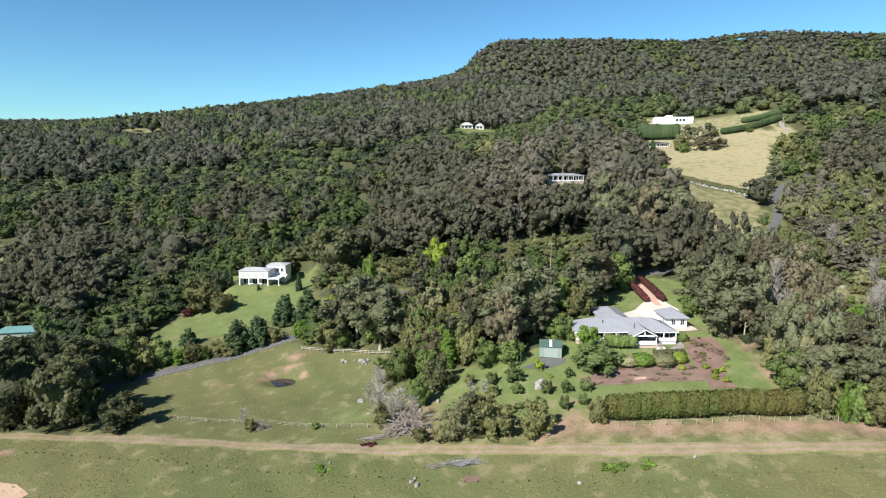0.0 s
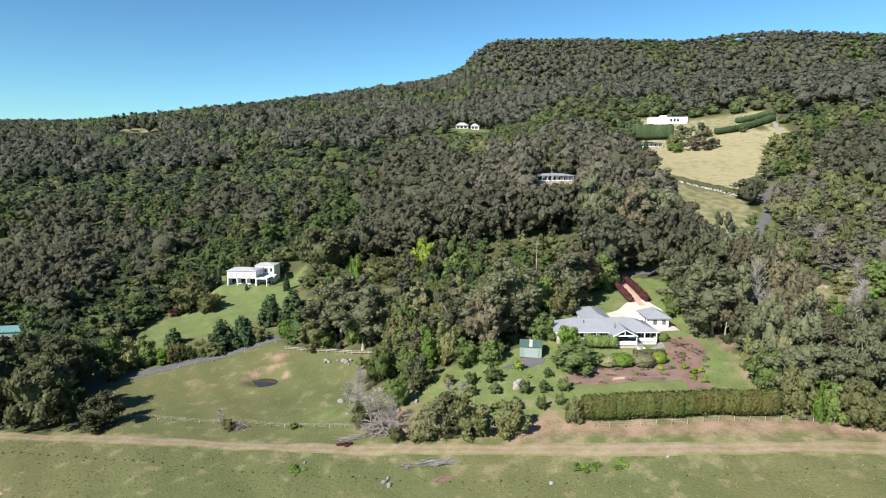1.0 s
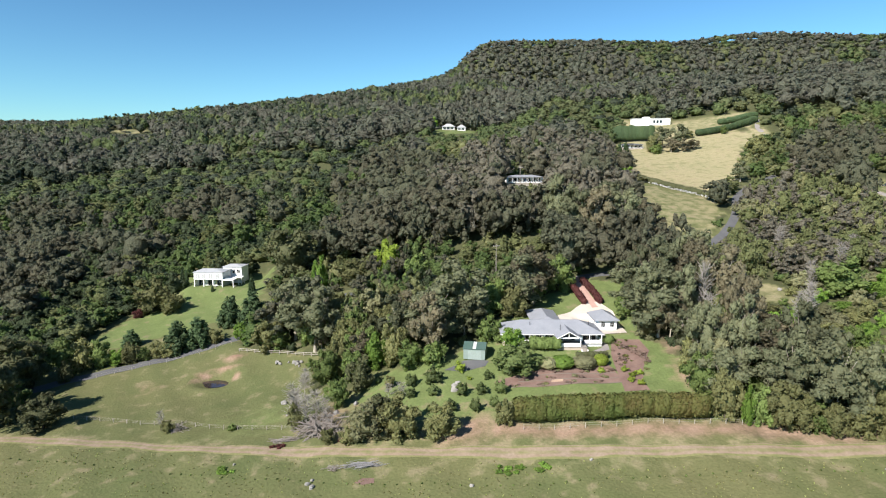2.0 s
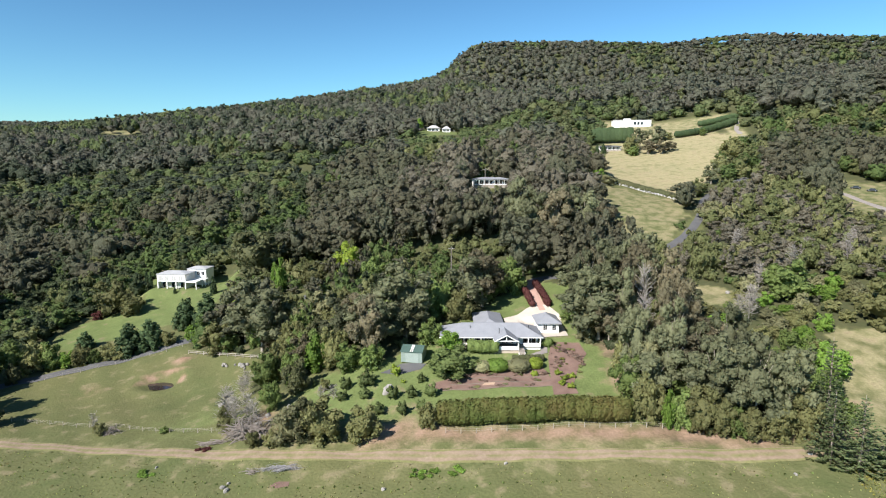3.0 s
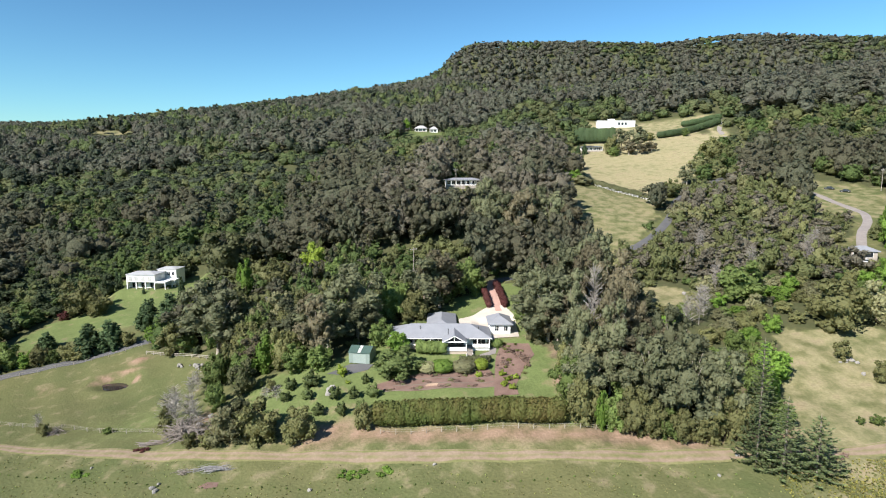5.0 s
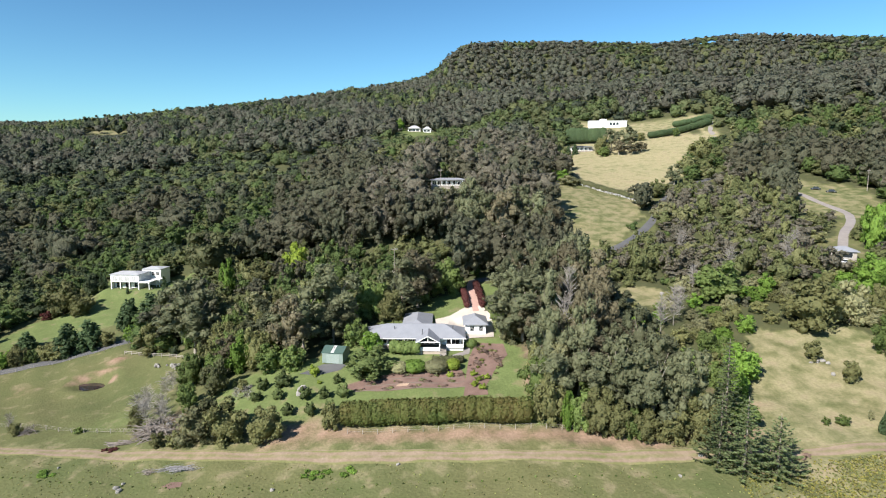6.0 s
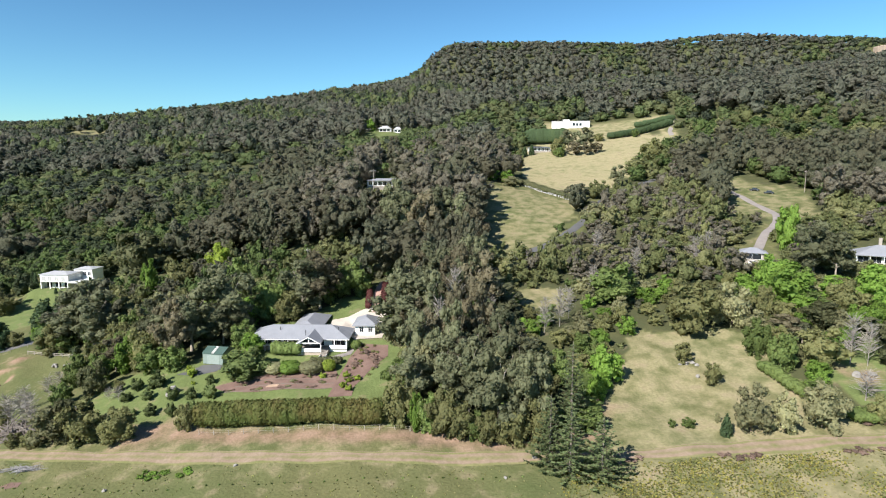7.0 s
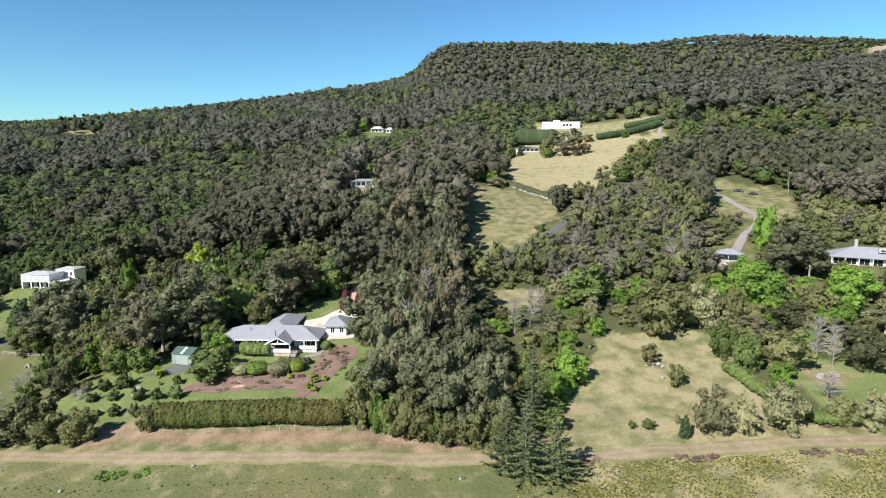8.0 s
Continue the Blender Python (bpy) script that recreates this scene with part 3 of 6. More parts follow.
def build_ground():
    xs = spaced(-2200, 2400, -110, 205, 1.3, 1.07)
    ys = spaced(-400, 3200, 92, 215, 1.3, 1.05)
    gx, gy = np.meshgrid(xs, ys)
    x, y = gx.ravel(), gy.ravel()
    z = land(x, y)
    n, m = len(xs), len(ys)
    i = (np.arange(m - 1)[:, None] * n + np.arange(n - 1)[None, :]).ravel()
    me = mesh_np("ground", np.stack([x, y, z], 1), quads=np.stack([i, i + 1, i + n + 1, i + n], 1), mats=[GROUND], smooth=True)
    zone = np.zeros((len(x), 4), np.float32)
    wob_x = x + 1.2 * np.sin(y * 0.35) + 0.7 * np.sin(y * 0.9 + x * 0.3)
    wob_y = y + 1.2 * np.sin(x * 0.31) + 0.6 * np.sin(x * 0.8)
    for k in ("white_lawn", "garden", "cottage_lawn", "right_garden", "left_clearing"):
        zone[inside(OPEN[k], wob_x, wob_y), 0] = 1
    zone[:, 0] = np.maximum(zone[:, 0], 0.55 * np.exp(-((x + 25) / 14) ** 2 - ((y - 134) / 9) ** 2))
    for k, v in (("upper_field", 1.0), ("between_fields", 1.0), ("top_field", 0.7), ("ridge_clearing", 0.8), ("right_paddock", 0.52), ("lower_field", 0.45), ("road_field", 0.42), ("paddock", 0.0), ("glade", 0.5)):
        hit = inside(OPEN[k], wob_x, wob_y)
        zone[hit, 1] = v
    tx, ty = zip(*TRACK_LINE)
    off = y - np.interp(x, tx, ty)
    zone[:, 1] = np.maximum(zone[:, 1], 0.22 * np.exp(-(off / 6) ** 2))
    verge = (off < 10.5) & (x > 12) & (x < 120)
    zone[verge, 0] = 0
    zone[verge & (off > 2), 1] = 0.3
    zone[:, 1] = np.maximum(zone[:, 1], 0.5 * step(104, 124, x) * step(-4, -2, -off - 5) * step(70, 84, y))
    wild = ~cleared(wob_x, wob_y) & (y > 60)
    zone[wild, 3] = 1
    # worn and bare patches: the cut bank, the orchard gate, the sand heap, the pond's rim
    bank = np.exp(-((off - 6.6) / 2.6) ** 2) * ((x > 30) & (x < 118))
    zone[:, 2] = np.maximum(zone[:, 2], 0.95 * bank)
    for cx, cy, rx, ry, s in ((24, 117, 8, 6, 0.95), (-6, 130, 6, 8, 0.75), (2, 121, 10, 4, 0.7), (-45.3, 173.6, 3.0, 1.7, 1.4), (-41.6, 164.6, 1.3, 2.2, 1.2), (-46.5, 168.6, 4.2, 1.0, 1.0), (-51.8, 166.0, 2.6, 1.6, 0.95), (-53.6, 163.0, 1.2, 2.2, 0.8), (-66, 160, 5, 4, 0.3), (96, 108, 12, 3, 0.9), (119, 118, 4, 6, 0.8), (182, 126, 5, 3, 1.0), (-89, 107.5, 5, 3, 0.8), (-101, 124.5, 2.5, 2.5, 1.1), (88, 109, 8, 3, 0.8), (76, 132, 2, 8, 0.7), (78, 148, 4, 6, 0.5)):
        zone[:, 2] = np.maximum(zone[:, 2], s * np.exp(-((x - cx) / rx) ** 2 - ((y - cy) / ry) ** 2))
    me.color_attributes.new("zone", "FLOAT_COLOR", "POINT").data.foreach_set("color", zone.ravel())
    return tagged(new("ground", me), "grassy hillside with pasture, lawns, dry paddocks and woodland floor", "ground", kind="structure")


build_ground()


def smooth_line(line, every=2.0):
    p = np.array(line, float)
    d = np.concatenate([[0], np.cumsum(np.hypot(*np.diff(p, axis=0).T))])
    s = np.linspace(0, d[-1], max(4, int(d[-1] / every)))
    m = np.stack([hermite(d, p[:, k:k + 1], s)[:, 0] for k in (0, 1)], 1)
    return m


def ribbon(name, line, width, material, label, lift=0.05, wobble=0.0, category="road", across=6):
    """A strip laid over the ground along a line."""
    c = smooth_line(line)
    t = np.gradient(c, axis=0)
    t /= np.linalg.norm(t, axis=1)[:, None]
    nrm = np.stack([-t[:, 1], t[:, 0]], 1)
    u = np.linspace(-0.5, 0.5, across + 1)
    w = width * (1 + wobble * np.sin(np.arange(len(c)) * 0.7) * 0.5 + wobble * np.sin(np.arange(len(c)) * 0.23))
    p = c[:, None] + nrm[:, None] * (u[None, :, None] * w[:, None, None])
    x, y = p[..., 0].ravel(), p[..., 1].ravel()
    z = land(x, y) + lift * (1 - 0.6 * np.abs(np.tile(u, len(c)) * 2) ** 3)
    k = across + 1
    i = (np.arange(len(c) - 1)[:, None] * k + np.arange(across)[None, :]).ravel()
    me = mesh_np(name, np.stack([x, y, z], 1), quads=np.stack([i, i + k, i + k + 1, i + 1], 1), mats=[material], smooth=True)
    uv = me.uv_layers.new(name="along")
    vi = np.zeros(len(me.loops), np.int32)
    me.loops.foreach_get("vertex_index", vi)
    uvs = np.stack([np.tile(u + 0.5, len(c)), np.repeat(np.arange(len(c)) * 2.0, k)], 1)[vi]
    uv.data.foreach_set("uv", uvs.astype(np.float32).ravel())
    return tagged(new(name, me), label, category, kind="structure")


ribbon("track", TRACK_LINE, 3.8, TRACK, "rutted dirt farm track across the pasture", 0.07, 0.12)
ribbon("road_asphalt", ROAD_LINE, 4.8, ASPHALT, "narrow dark asphalt lane beside the paddock", 0.12)
ribbon("road_hill", HILL_ROAD, 3.3, GRAVEL, "pale grey gravel driveway winding down the hill", 0.15)
ribbon("road_mid", MID_ROAD, 3.6, ASPHALT, "sealed lane between the trees", 0.15)


# ---- trees ----
def tree_mesh(seed, kind, h, w, detail):
    """Crown and trunk meshes of one tree."""
    rng = np.random.default_rng(seed)
    if kind in ("gum", "gum_brown"):
        cl = clumps_gum(rng, h, w)
    elif kind in ("dark", "pine"):
        cl = clumps_cone(rng, h, w)
    else:
        cl = clumps_round(rng, h, w)
    v, t, q = crown_np(rng, cl, ICO1, detail, 0.40, core=0.76)
    crown = mesh_np("crown", v, t, q, [LEAF[kind]])
    limbs = 0 if kind in ("dark", "pine") else 6
    tv, tq = trunk_np(rng, h, 0.018 * h, limbs, w * 0.6)
    trunk = mesh_np("trunk", tv, quads=tq, mats=[BARK if "gum" in kind else BARK_DARK], smooth=True)
    return crown, trunk


def bare_mesh(seed, h, w):
    """A leafless tree: trunk, limbs and many twigs."""
    rng = np.random.default_rng(seed)
    out = [trunk_np(rng, h, 0.016 * h, 7, w * 0.7, 0.2)]
    for i in range(150):
        u = rng.uniform(0.3, 1.0)
        a = rng.uniform(0, 6.28)
        d = w * 0.55 * rng.uniform(0.1, 1.0) * (1.15 - 0.5 * u)
        base = np.array([d * 0.55 * math.cos(a), d * 0.55 * math.sin(a), h * u * 0.85])
        tip = base + np.array([math.cos(a) * d * 1.5, math.sin(a) * d * 1.5, h * 0.09]) + rng.normal(size=3) * 0.4
        out.append(tube([base, (base + tip) / 2 + rng.normal(size=3) * 0.12, tip], [0.08, 0.06, 0.03], 3))
    v, q = join(out)
    return mesh_np("branches", v, quads=q, mats=[PALEWOOD])


TREE_WORDS = {
    "gum": ("tall grey-green eucalypt with billowing open crown and pale trunk", "eucalyptus tree"),
    "gum_brown": ("brownish eucalypt with rounded leaf clumps and pale trunk", "eucalyptus tree"),
    "olive": ("bushy olive-green native tree with dense low crown", "tree"),
    "green": ("leafy mid-green broadleaf tree with full dome", "tree"),
    "bright": ("fresh bright green broadleaf tree in spring leaf", "tree"),
    "yellow": ("vivid yellow-green tree in new leaf", "tree"),
    "dark": ("dark green pointed conifer standing on the grass", "conifer"),
    "fig": ("dense dark green spreading tree with shaded underside", "tree"),
    "pale": ("pale cream-green flowering tree with dense crown", "tree"),
    "orchard": ("dense dark green rounded tree reaching the ground", "tree"),
    "red": ("small dark red leafed shrub beside the lawn", "shrub"),
    "bare": ("leafless grey tree with fine twigs", "bare tree"),
}
PROTO, PLANTED = {}, []
SIZE = {"gum": (18.0, 6.0), "gum_brown": (18.0, 6.0), "dark": (9.0, 2.6), "pine": (9.0, 2.6)}


def plant(kind, x, y, h, w, label="", group="", name="", category=""):
    """One tree as a thing of its own, scaled from a prototype of its kind."""
    H0, W0 = SIZE.get(kind, (10.0, 4.8))
    k = len(PLANTED) % 4
    words, cat = TREE_WORDS[kind]
    spin = (len(PLANTED) * 2.4) % 6.28
    PLANTED.append((x, y, w))
    tr = thing(name or cat.replace(" ", "_"), Matrix.LocRotScale((x, y, ground_z(x, y) - 0.15), Euler((0, 0, spin)), (w / W0, w / W0, h / H0)), label or words, category or cat, group)
    if kind == "bare":
        if ("bare", k) not in PROTO:
            PROTO["bare", k] = bare_mesh(50 + k, H0, W0)
        piece("branchwork", PROTO["bare", k], tr)
        return tr
    if (kind, k) not in PROTO:
        PROTO[kind, k] = tree_mesh(len(PROTO) + 11, kind, H0, W0, 21 if "gum" in kind else 24)
    crown, trunk = PROTO[kind, k]
    piece("trunk", trunk, tr)
    piece("crown", crown, tr)
    return tr


plant("fig", -95.2, 138.8, 19.7, 8.5)
plant("fig", -107.7, 142.5, 23.5, 10.9)
plant("fig", -105.2, 162.6, 17.2, 8.8)
plant("fig", -79.7, 136.5, 8.6, 5.6)
plant("fig", -93.9, 167.9, 6.5, 2.5)
plant("green", -98.8, 173.5, 12.2, 4.8)
plant("olive", -94.0, 176.6, 10.6, 4.6)
plant("green", -89.4, 177.9, 9.3, 3.9)
plant("bright", -84.4, 178.8, 5.7, 3.2)
plant("olive", -80.0, 178.8, 7.3, 3.2)
plant("green", -76.4, 179.8, 5.0, 2.3)
plant("olive", -73.0, 181.5, 5.5, 2.7)
plant("olive", -69.4, 181.8, 4.9, 3.1)
plant("dark", -87.3, 193.0, 6.5, 3.2)
plant("dark", -67.3, 184.1, 11.4, 4.5)
plant("dark", -61.6, 187.0, 10.9, 4.4)
plant("dark", -56.6, 203.0, 11.5, 4.5)
plant("dark", -48.0, 201.6, 12.5, 5.0)
plant("dark", -95.5, 252.8, 8.7, 1.2)
plant("dark", -92.6, 250.2, 8.1, 1.2)
plant("dark", -59.9, 236.7, 8.1, 1.4)
plant("dark", -77.9, 241.0, 3.0, 0.7)
plant("olive", -56.2, 187.6, 5.0, 3.0)
plant("bright", -47.6, 187.2, 7.0, 2.6)
plant("olive", -96.4, 227.2, 14.3, 7.3)
plant("olive", -87.3, 224.0, 8.2, 4.8)
plant("red", -99.8, 221.9, 3.7, 2.0)
plant("yellow", -40.0, 203.0, 8.2, 2.8)
plant("green", -33.2, 203.9, 8.0, 4.2)
plant("bright", -28.7, 224.0, 13.8, 3.1)
plant("yellow", -3.0, 229.0, 13.5, 5.8)
plant("green", 9.1, 213.9, 10.7, 5.0)
plant("olive", -15.5, 224.4, 10.6, 5.7)
plant("fig", -47.4, 253.1, 21.1, 11.6)
plant("pale", -9.0, 176.1, 10.3, 4.3)
plant("olive", -17.8, 188.5, 11.8, 5.5)
plant("pale", -3.9, 183.6, 11.5, 4.7)
plant("gum", 16.8, 156.4, 17.5, 8.0)
plant("gum", 6.6, 158.6, 15.5, 5.9)
plant("gum", 25.0, 158.2, 12.5, 5.6)
plant("bright", 1.1, 151.2, 9.8, 4.2)
plant("olive", -9.6, 154.1, 10.9, 3.4)
plant("fig", -1.8, 140.9, 9.0, 3.5)
plant("green", 10.5, 146.1, 7.7, 3.8)
plant("green", 16.9, 145.0, 7.2, 3.7)
plant("green", 31.8, 154.8, 7.5, 3.8)
plant("green", 33.7, 174.7, 13.0, 5.6)
plant("olive", 39.8, 171.0, 9.5, 4.6)
plant("green", 50.0, 187.0, 13.5, 6.4, "large full mid-green tree at the edge of the lawn")
plant("green", 57.5, 191.0, 12.5, 5.4, "large full mid-green tree at the edge of the lawn")
plant("orchard", 37.8, 138.8, 7.0, 6.4, "large dense rounded green tree beside the garden bed")
plant("bright", 36.8, 146.9, 6.8, 3.2)
plant("pale", 3.2, 117.2, 9.0, 4.8, "dense pale grey-green bush beside the track")
plant("olive", 9.4, 116.8, 9.4, 5.0)
plant("fig", 6.4, 119.0, 9.0, 4.4)
plant("olive", 18.6, 115.0, 7.6, 4.0)
plant("olive", -0.8, 116.5, 4.0, 2.1)
plant("olive", 32.2, 116.6, 6.4, 2.1)
plant("green", -5.8, 133.8, 7.9, 2.4)
plant("green", -18.6, 161.2, 3.6, 1.9)
plant("green", 77.2, 125.6, 10.0, 3.9)
plant("olive", 77.9, 115.5, 10.8, 3.7)
plant("bright", 81.5, 113.3, 8.7, 1.6)
plant("green", 84.2, 113.0, 8.0, 3.0)
plant("olive", 87.5, 111.5, 10.3, 4.0)
plant("yellow", 97.3, 115.8, 4.5, 1.1)
plant("gum", 98.3, 111.4, 19.5, 6.3)
plant("gum", 104.5, 111.0, 18.5, 5.0)
plant("gum", 92.5, 116.8, 18.7, 4.8)
plant("olive", 101.0, 107.8, 8.5, 3.6)
plant("olive", 96.0, 108.4, 7.0, 3.0)
plant("olive", 106.5, 108.0, 9.5, 3.4)
plant("gum", 90.0, 119.3, 13.6, 5.5)
plant("green", 73.0, 167.7, 6.8, 3.8)
plant("pale", 74.0, 153.0, 8.2, 3.4)
plant("olive", 144.4, 135.3, 4.9, 2.2)
plant("olive", 147.5, 125.8, 5.3, 2.1)
plant("green", 133.5, 112.0, 1.8, 0.8)
plant("green", 136.7, 111.7, 2.4, 1.4)
plant("dark", 142.7, 108.4, 4.8, 1.2)
plant("pale", 142.8, 112.6, 2.3, 0.6)
plant("pale", 147.9, 109.3, 9.4, 3.6)
plant("pale", 154.5, 109.0, 7.9, 2.9)
plant("pale", 162.0, 109.5, 10.0, 4.2)
plant("olive", 151.6, 148.0, 14.1, 7.5)
plant("pale", 163.0, 150.1, 11.6, 4.7)
plant("olive", 172.2, 152.7, 9.6, 3.0)
plant("green", 162.0, 135.5, 9.4, 3.2)
plant("green", 165.0, 129.5, 9.8, 3.4)
plant("olive", 174.3, 130.9, 9.4, 5.7)
plant("gum_brown", 173.4, 143.3, 5.6, 4.5)
plant("fig", 183.0, 145.8, 7.3, 5.3)
plant("bright", 182.6, 159.7, 12.4, 7.4)
plant("bright", 186.3, 176.6, 9.5, 5.1)
plant("bright", 208.7, 207.0, 17.0, 4.2)
plant("bright", 212.5, 214.0, 15.0, 4.0)
plant("gum", 213.0, 199.0, 13.0, 5.5)
plant("gum", 206.0, 176.0, 15.0, 6.0)
plant("bright", 202.0, 154.0, 11.0, 5.2)
plant("bright", 183.5, 168.0, 11.0, 5.2)
plant("bare", 181.5, 131.1, 12.7, 3.1)
plant("bare", 184.5, 129.6, 11.3, 2.8)
plant("bare", 175.9, 117.5, 7.5, 3.5)
plant("bright", 206.6, 157.7, 11.2, 6.4)
plant("olive", 193.9, 152.3, 9.5, 5.3)
plant("fig", 191.0, 128.7, 9.6, 5.3)
plant("pale", 179.9, 108.9, 7.5, 3.5)
plant("green", 137.5, 170.3, 11.8, 7.6)
plant("bright", 124.0, 128.6, 8.9, 4.6)
plant("gum", 201.3, 179.3, 16.7, 7.3)

plant("bright", -8.0, 592.0, 12.0, 6.5)
plant("bright", 1.0, 598.0, 13.0, 6.5)
plant("bright", 9.0, 606.0, 13.0, 6.0)
plant("bright", 54.0, 600.0, 11.0, 5.0)
plant("yellow", 62.0, 604.0, 13.0, 6.0)
plant("olive", 163.0, 409.0, 12.0, 5.6)
plant("gum", 172.0, 416.0, 16, 6.4)
plant("gum", 182.0, 412.0, 16.5, 6.8)
plant("gum_brown", 173.0, 402.0, 10.0, 5.4)
plant("gum_brown", 182.0, 400.0, 9.0, 5.2)
plant("green", 163.0, 402.0, 7.0, 4.4)
plant("gum_brown", 189.0, 404.0, 7.0, 4.6)
plant("olive", 198.0, 436.0, 6.0, 4.4)
plant("green", 225.0, 439.0, 6.0, 3.0)
plant("pale", 123.0, 318.0, 5.6, 6.2)
plant("olive", 214.0, 368.0, 14.0, 7.0)
plant("gum", 180.0, 320.0, 11.0, 5.0)
plant("pale", 152.0, 257.0, 9.5, 5.4)
plant("bright", 120.0, 326.0, 7.0, 4.5)
plant("bright", 112.0, 330.0, 7.0, 4.5)
plant("dark", 146.0, 414.0, 8.0, 2.0)
plant("dark", 141.0, 412.0, 8.0, 2.0)
plant("gum", 75.8, 158.0, 20.0, 5.2)
plant("gum_brown", 79.0, 149.5, 14.0, 4.4)
plant("gum", 76.5, 167.0, 20.0, 5.6)
plant("gum_brown", 80.5, 176.0, 18.0, 5.6)
plant("gum", 80.6, 141.5, 13.0, 4.4)
plant("olive", 78.6, 134.5, 8.5, 3.2)
plant("olive", 90.8, 110.2, 8.0, 3.4)
plant("green", 93.6, 109.6, 6.0, 2.6)
plant("gum", 70.5, 229.0, 27.0, 8.0)
plant("gum_brown", 78.0, 226.0, 26.0, 7.4)
plant("gum", 66.5, 240.0, 25.0, 7.0)
plant("gum", 84.0, 236.0, 25.0, 7.5)
plant("gum", 92.0, 231.0, 23.0, 7.4)
plant("gum_brown", 98.0, 222.0, 20.0, 6.4)

for x, y, h, w in ((114.0, 152.0, 11.0, 2.6), (118.5, 155.0, 12.0, 2.8), (122.0, 160.0, 10.0, 2.4), (133.0, 178.0, 10.0, 2.6), (150.0, 190.0, 11.0, 3.0), (161.0, 201.0, 10.0, 2.6), (172.0, 196.0, 12.0, 3.0), (180.0, 206.0, 11.0, 2.8), (143.0, 214.0, 11.0, 2.8), (90.0, 156.0, 20.0, 3.4), (86.0, 143.0, 17.0, 3.0), (100.0, 160.0, 12.0, 2.8)):
    plant("bare", x, y, h, w, "leafless pale grey tree standing among the scrub")


def pine_thing(x, y, h, spread, seed):
    """A tiered island pine: straight trunk and whorls of drooping, upcurved branches."""
    rng = np.random.default_rng(seed)
    tr = thing("pine_tree", pose(x, y, ground_z(x, y) - 0.1), "dark tiered island pine with drooping branch whorls and grey trunk", "pine tree", "pines beside the track")
    PLANTED.append((x, y, spread))
    tv, tq = tube([(0, 0, 0), (0.05, 0, h * 0.5), (0, 0.05, h)], [h * 0.016, h * 0.010, 0.03], 7)
    piece("trunk", mesh_np("trunk", tv, quads=tq, mats=[BARK], smooth=True), tr)
    tiers = int(h / 0.80)
    wood, vs, qs, n = [], [], [], 0
    for i in range(tiers):
        u = i / tiers
        z = h * (0.05 + 0.94 * u)
        reach = spread * (1 - u) ** 0.85 + 0.25
        count = 6 if u < 0.75 else 5
        for k in range(count):
            a = k * 2 * math.pi / count + i * 0.5 + rng.uniform(-0.15, 0.15)
            L = reach * rng.uniform(0.78, 1.08)
            s = np.linspace(0, 1, 7)
            pts = np.stack([np.cos(a) * L * s, np.sin(a) * L * s, z - 0.13 * L * np.sin(s * 3.0) + 0.05 * L * s ** 2], 1)
            wood.append(tube(pts[::2], [0.05, 0.04, 0.025, 0.012], 3))
            m = max(10, int(L * 10))
            t = rng.uniform(0.12, 1.0, m)
            base = np.stack([np.interp(t, s, pts[:, c]) for c in range(3)], 1)
            side = np.array([-math.sin(a), math.cos(a), 0.0]) * rng.choice([-1, 1], m)[:, None]
            out = np.array([math.cos(a), math.sin(a), 0.0])
            d = side * 0.8 + out * 0.7 + np.array([0, 0, 0.18]) + rng.normal(size=(m, 3)) * 0.12
            ln = rng.uniform(0.30, 0.68, m)[:, None] * (0.55 + 0.45 * (1 - u))
            wide = np.cross(d, np.array([0, 0, 1.0]) + rng.normal(size=(m, 3)) * 0.5)
            wide /= np.linalg.norm(wide, axis=1)[:, None] + 1e-9
            q = np.stack([base - wide * 0.10, base + wide * 0.10, base + d * ln + wide * 0.12, base + d * ln - wide * 0.12], 1).reshape(-1, 3)
            vs.append(q)
            qs.append(np.arange(m * 4).reshape(-1, 4) + n)
            n += len(q)
    wv, wq = join(wood)
    tagged(piece("branchwork", mesh_np("branchwork", wv, quads=wq, mats=[BARK_DARK]), tr), kind="stuff")
    piece("foliage", mesh_np("foliage", np.concatenate(vs), quads=np.concatenate(qs), mats=[LEAF["pine"]]), tr)
    return tr


pine_thing(113.0, 112.0, 18.8, 3.6, 3)
pine_thing(110.0, 97.8, 14.4, 4.4, 4)
pine_thing(115.6, 97.2, 11.6, 5.4, 5)
pine_thing(106.9, 101.0, 13.6, 4.4, 6)

TALL = [(77, 112), (112, 107), (113, 126), (107, 150), (108, 166), (100, 200), (92, 262), (82, 262), (72, 232), (70, 206), (80, 192), (77, 150)]
SCRUB = [(114, 112), (119, 118), (131, 138), (138, 152), (170, 152), (186, 190), (206, 235), (212, 262), (215, 330), (160, 290), (150, 262), (130, 228), (100, 212), (104, 168), (108, 150)]
GLADE_EDGE = [(106, 146), (130, 150), (130, 190), (106, 190)]
GULLY = [(-20, 118), (-12, 118), (6, 150), (36, 172), (60, 205), (60, 235), (-60, 260), (-60, 205), (-28, 205), (-18, 170)]


WAVES = np.random.default_rng(77).normal(size=(14, 2)) * 0.022
PHASES = np.random.default_rng(78).uniform(0, 6.28, 14)


def blotch(x, y):
    """Uneven patches about a hundred metres across, from -1 to 1 or so."""
    return float(np.sin(WAVES @ np.array([x, y]) + PHASES).sum() / 3.2)


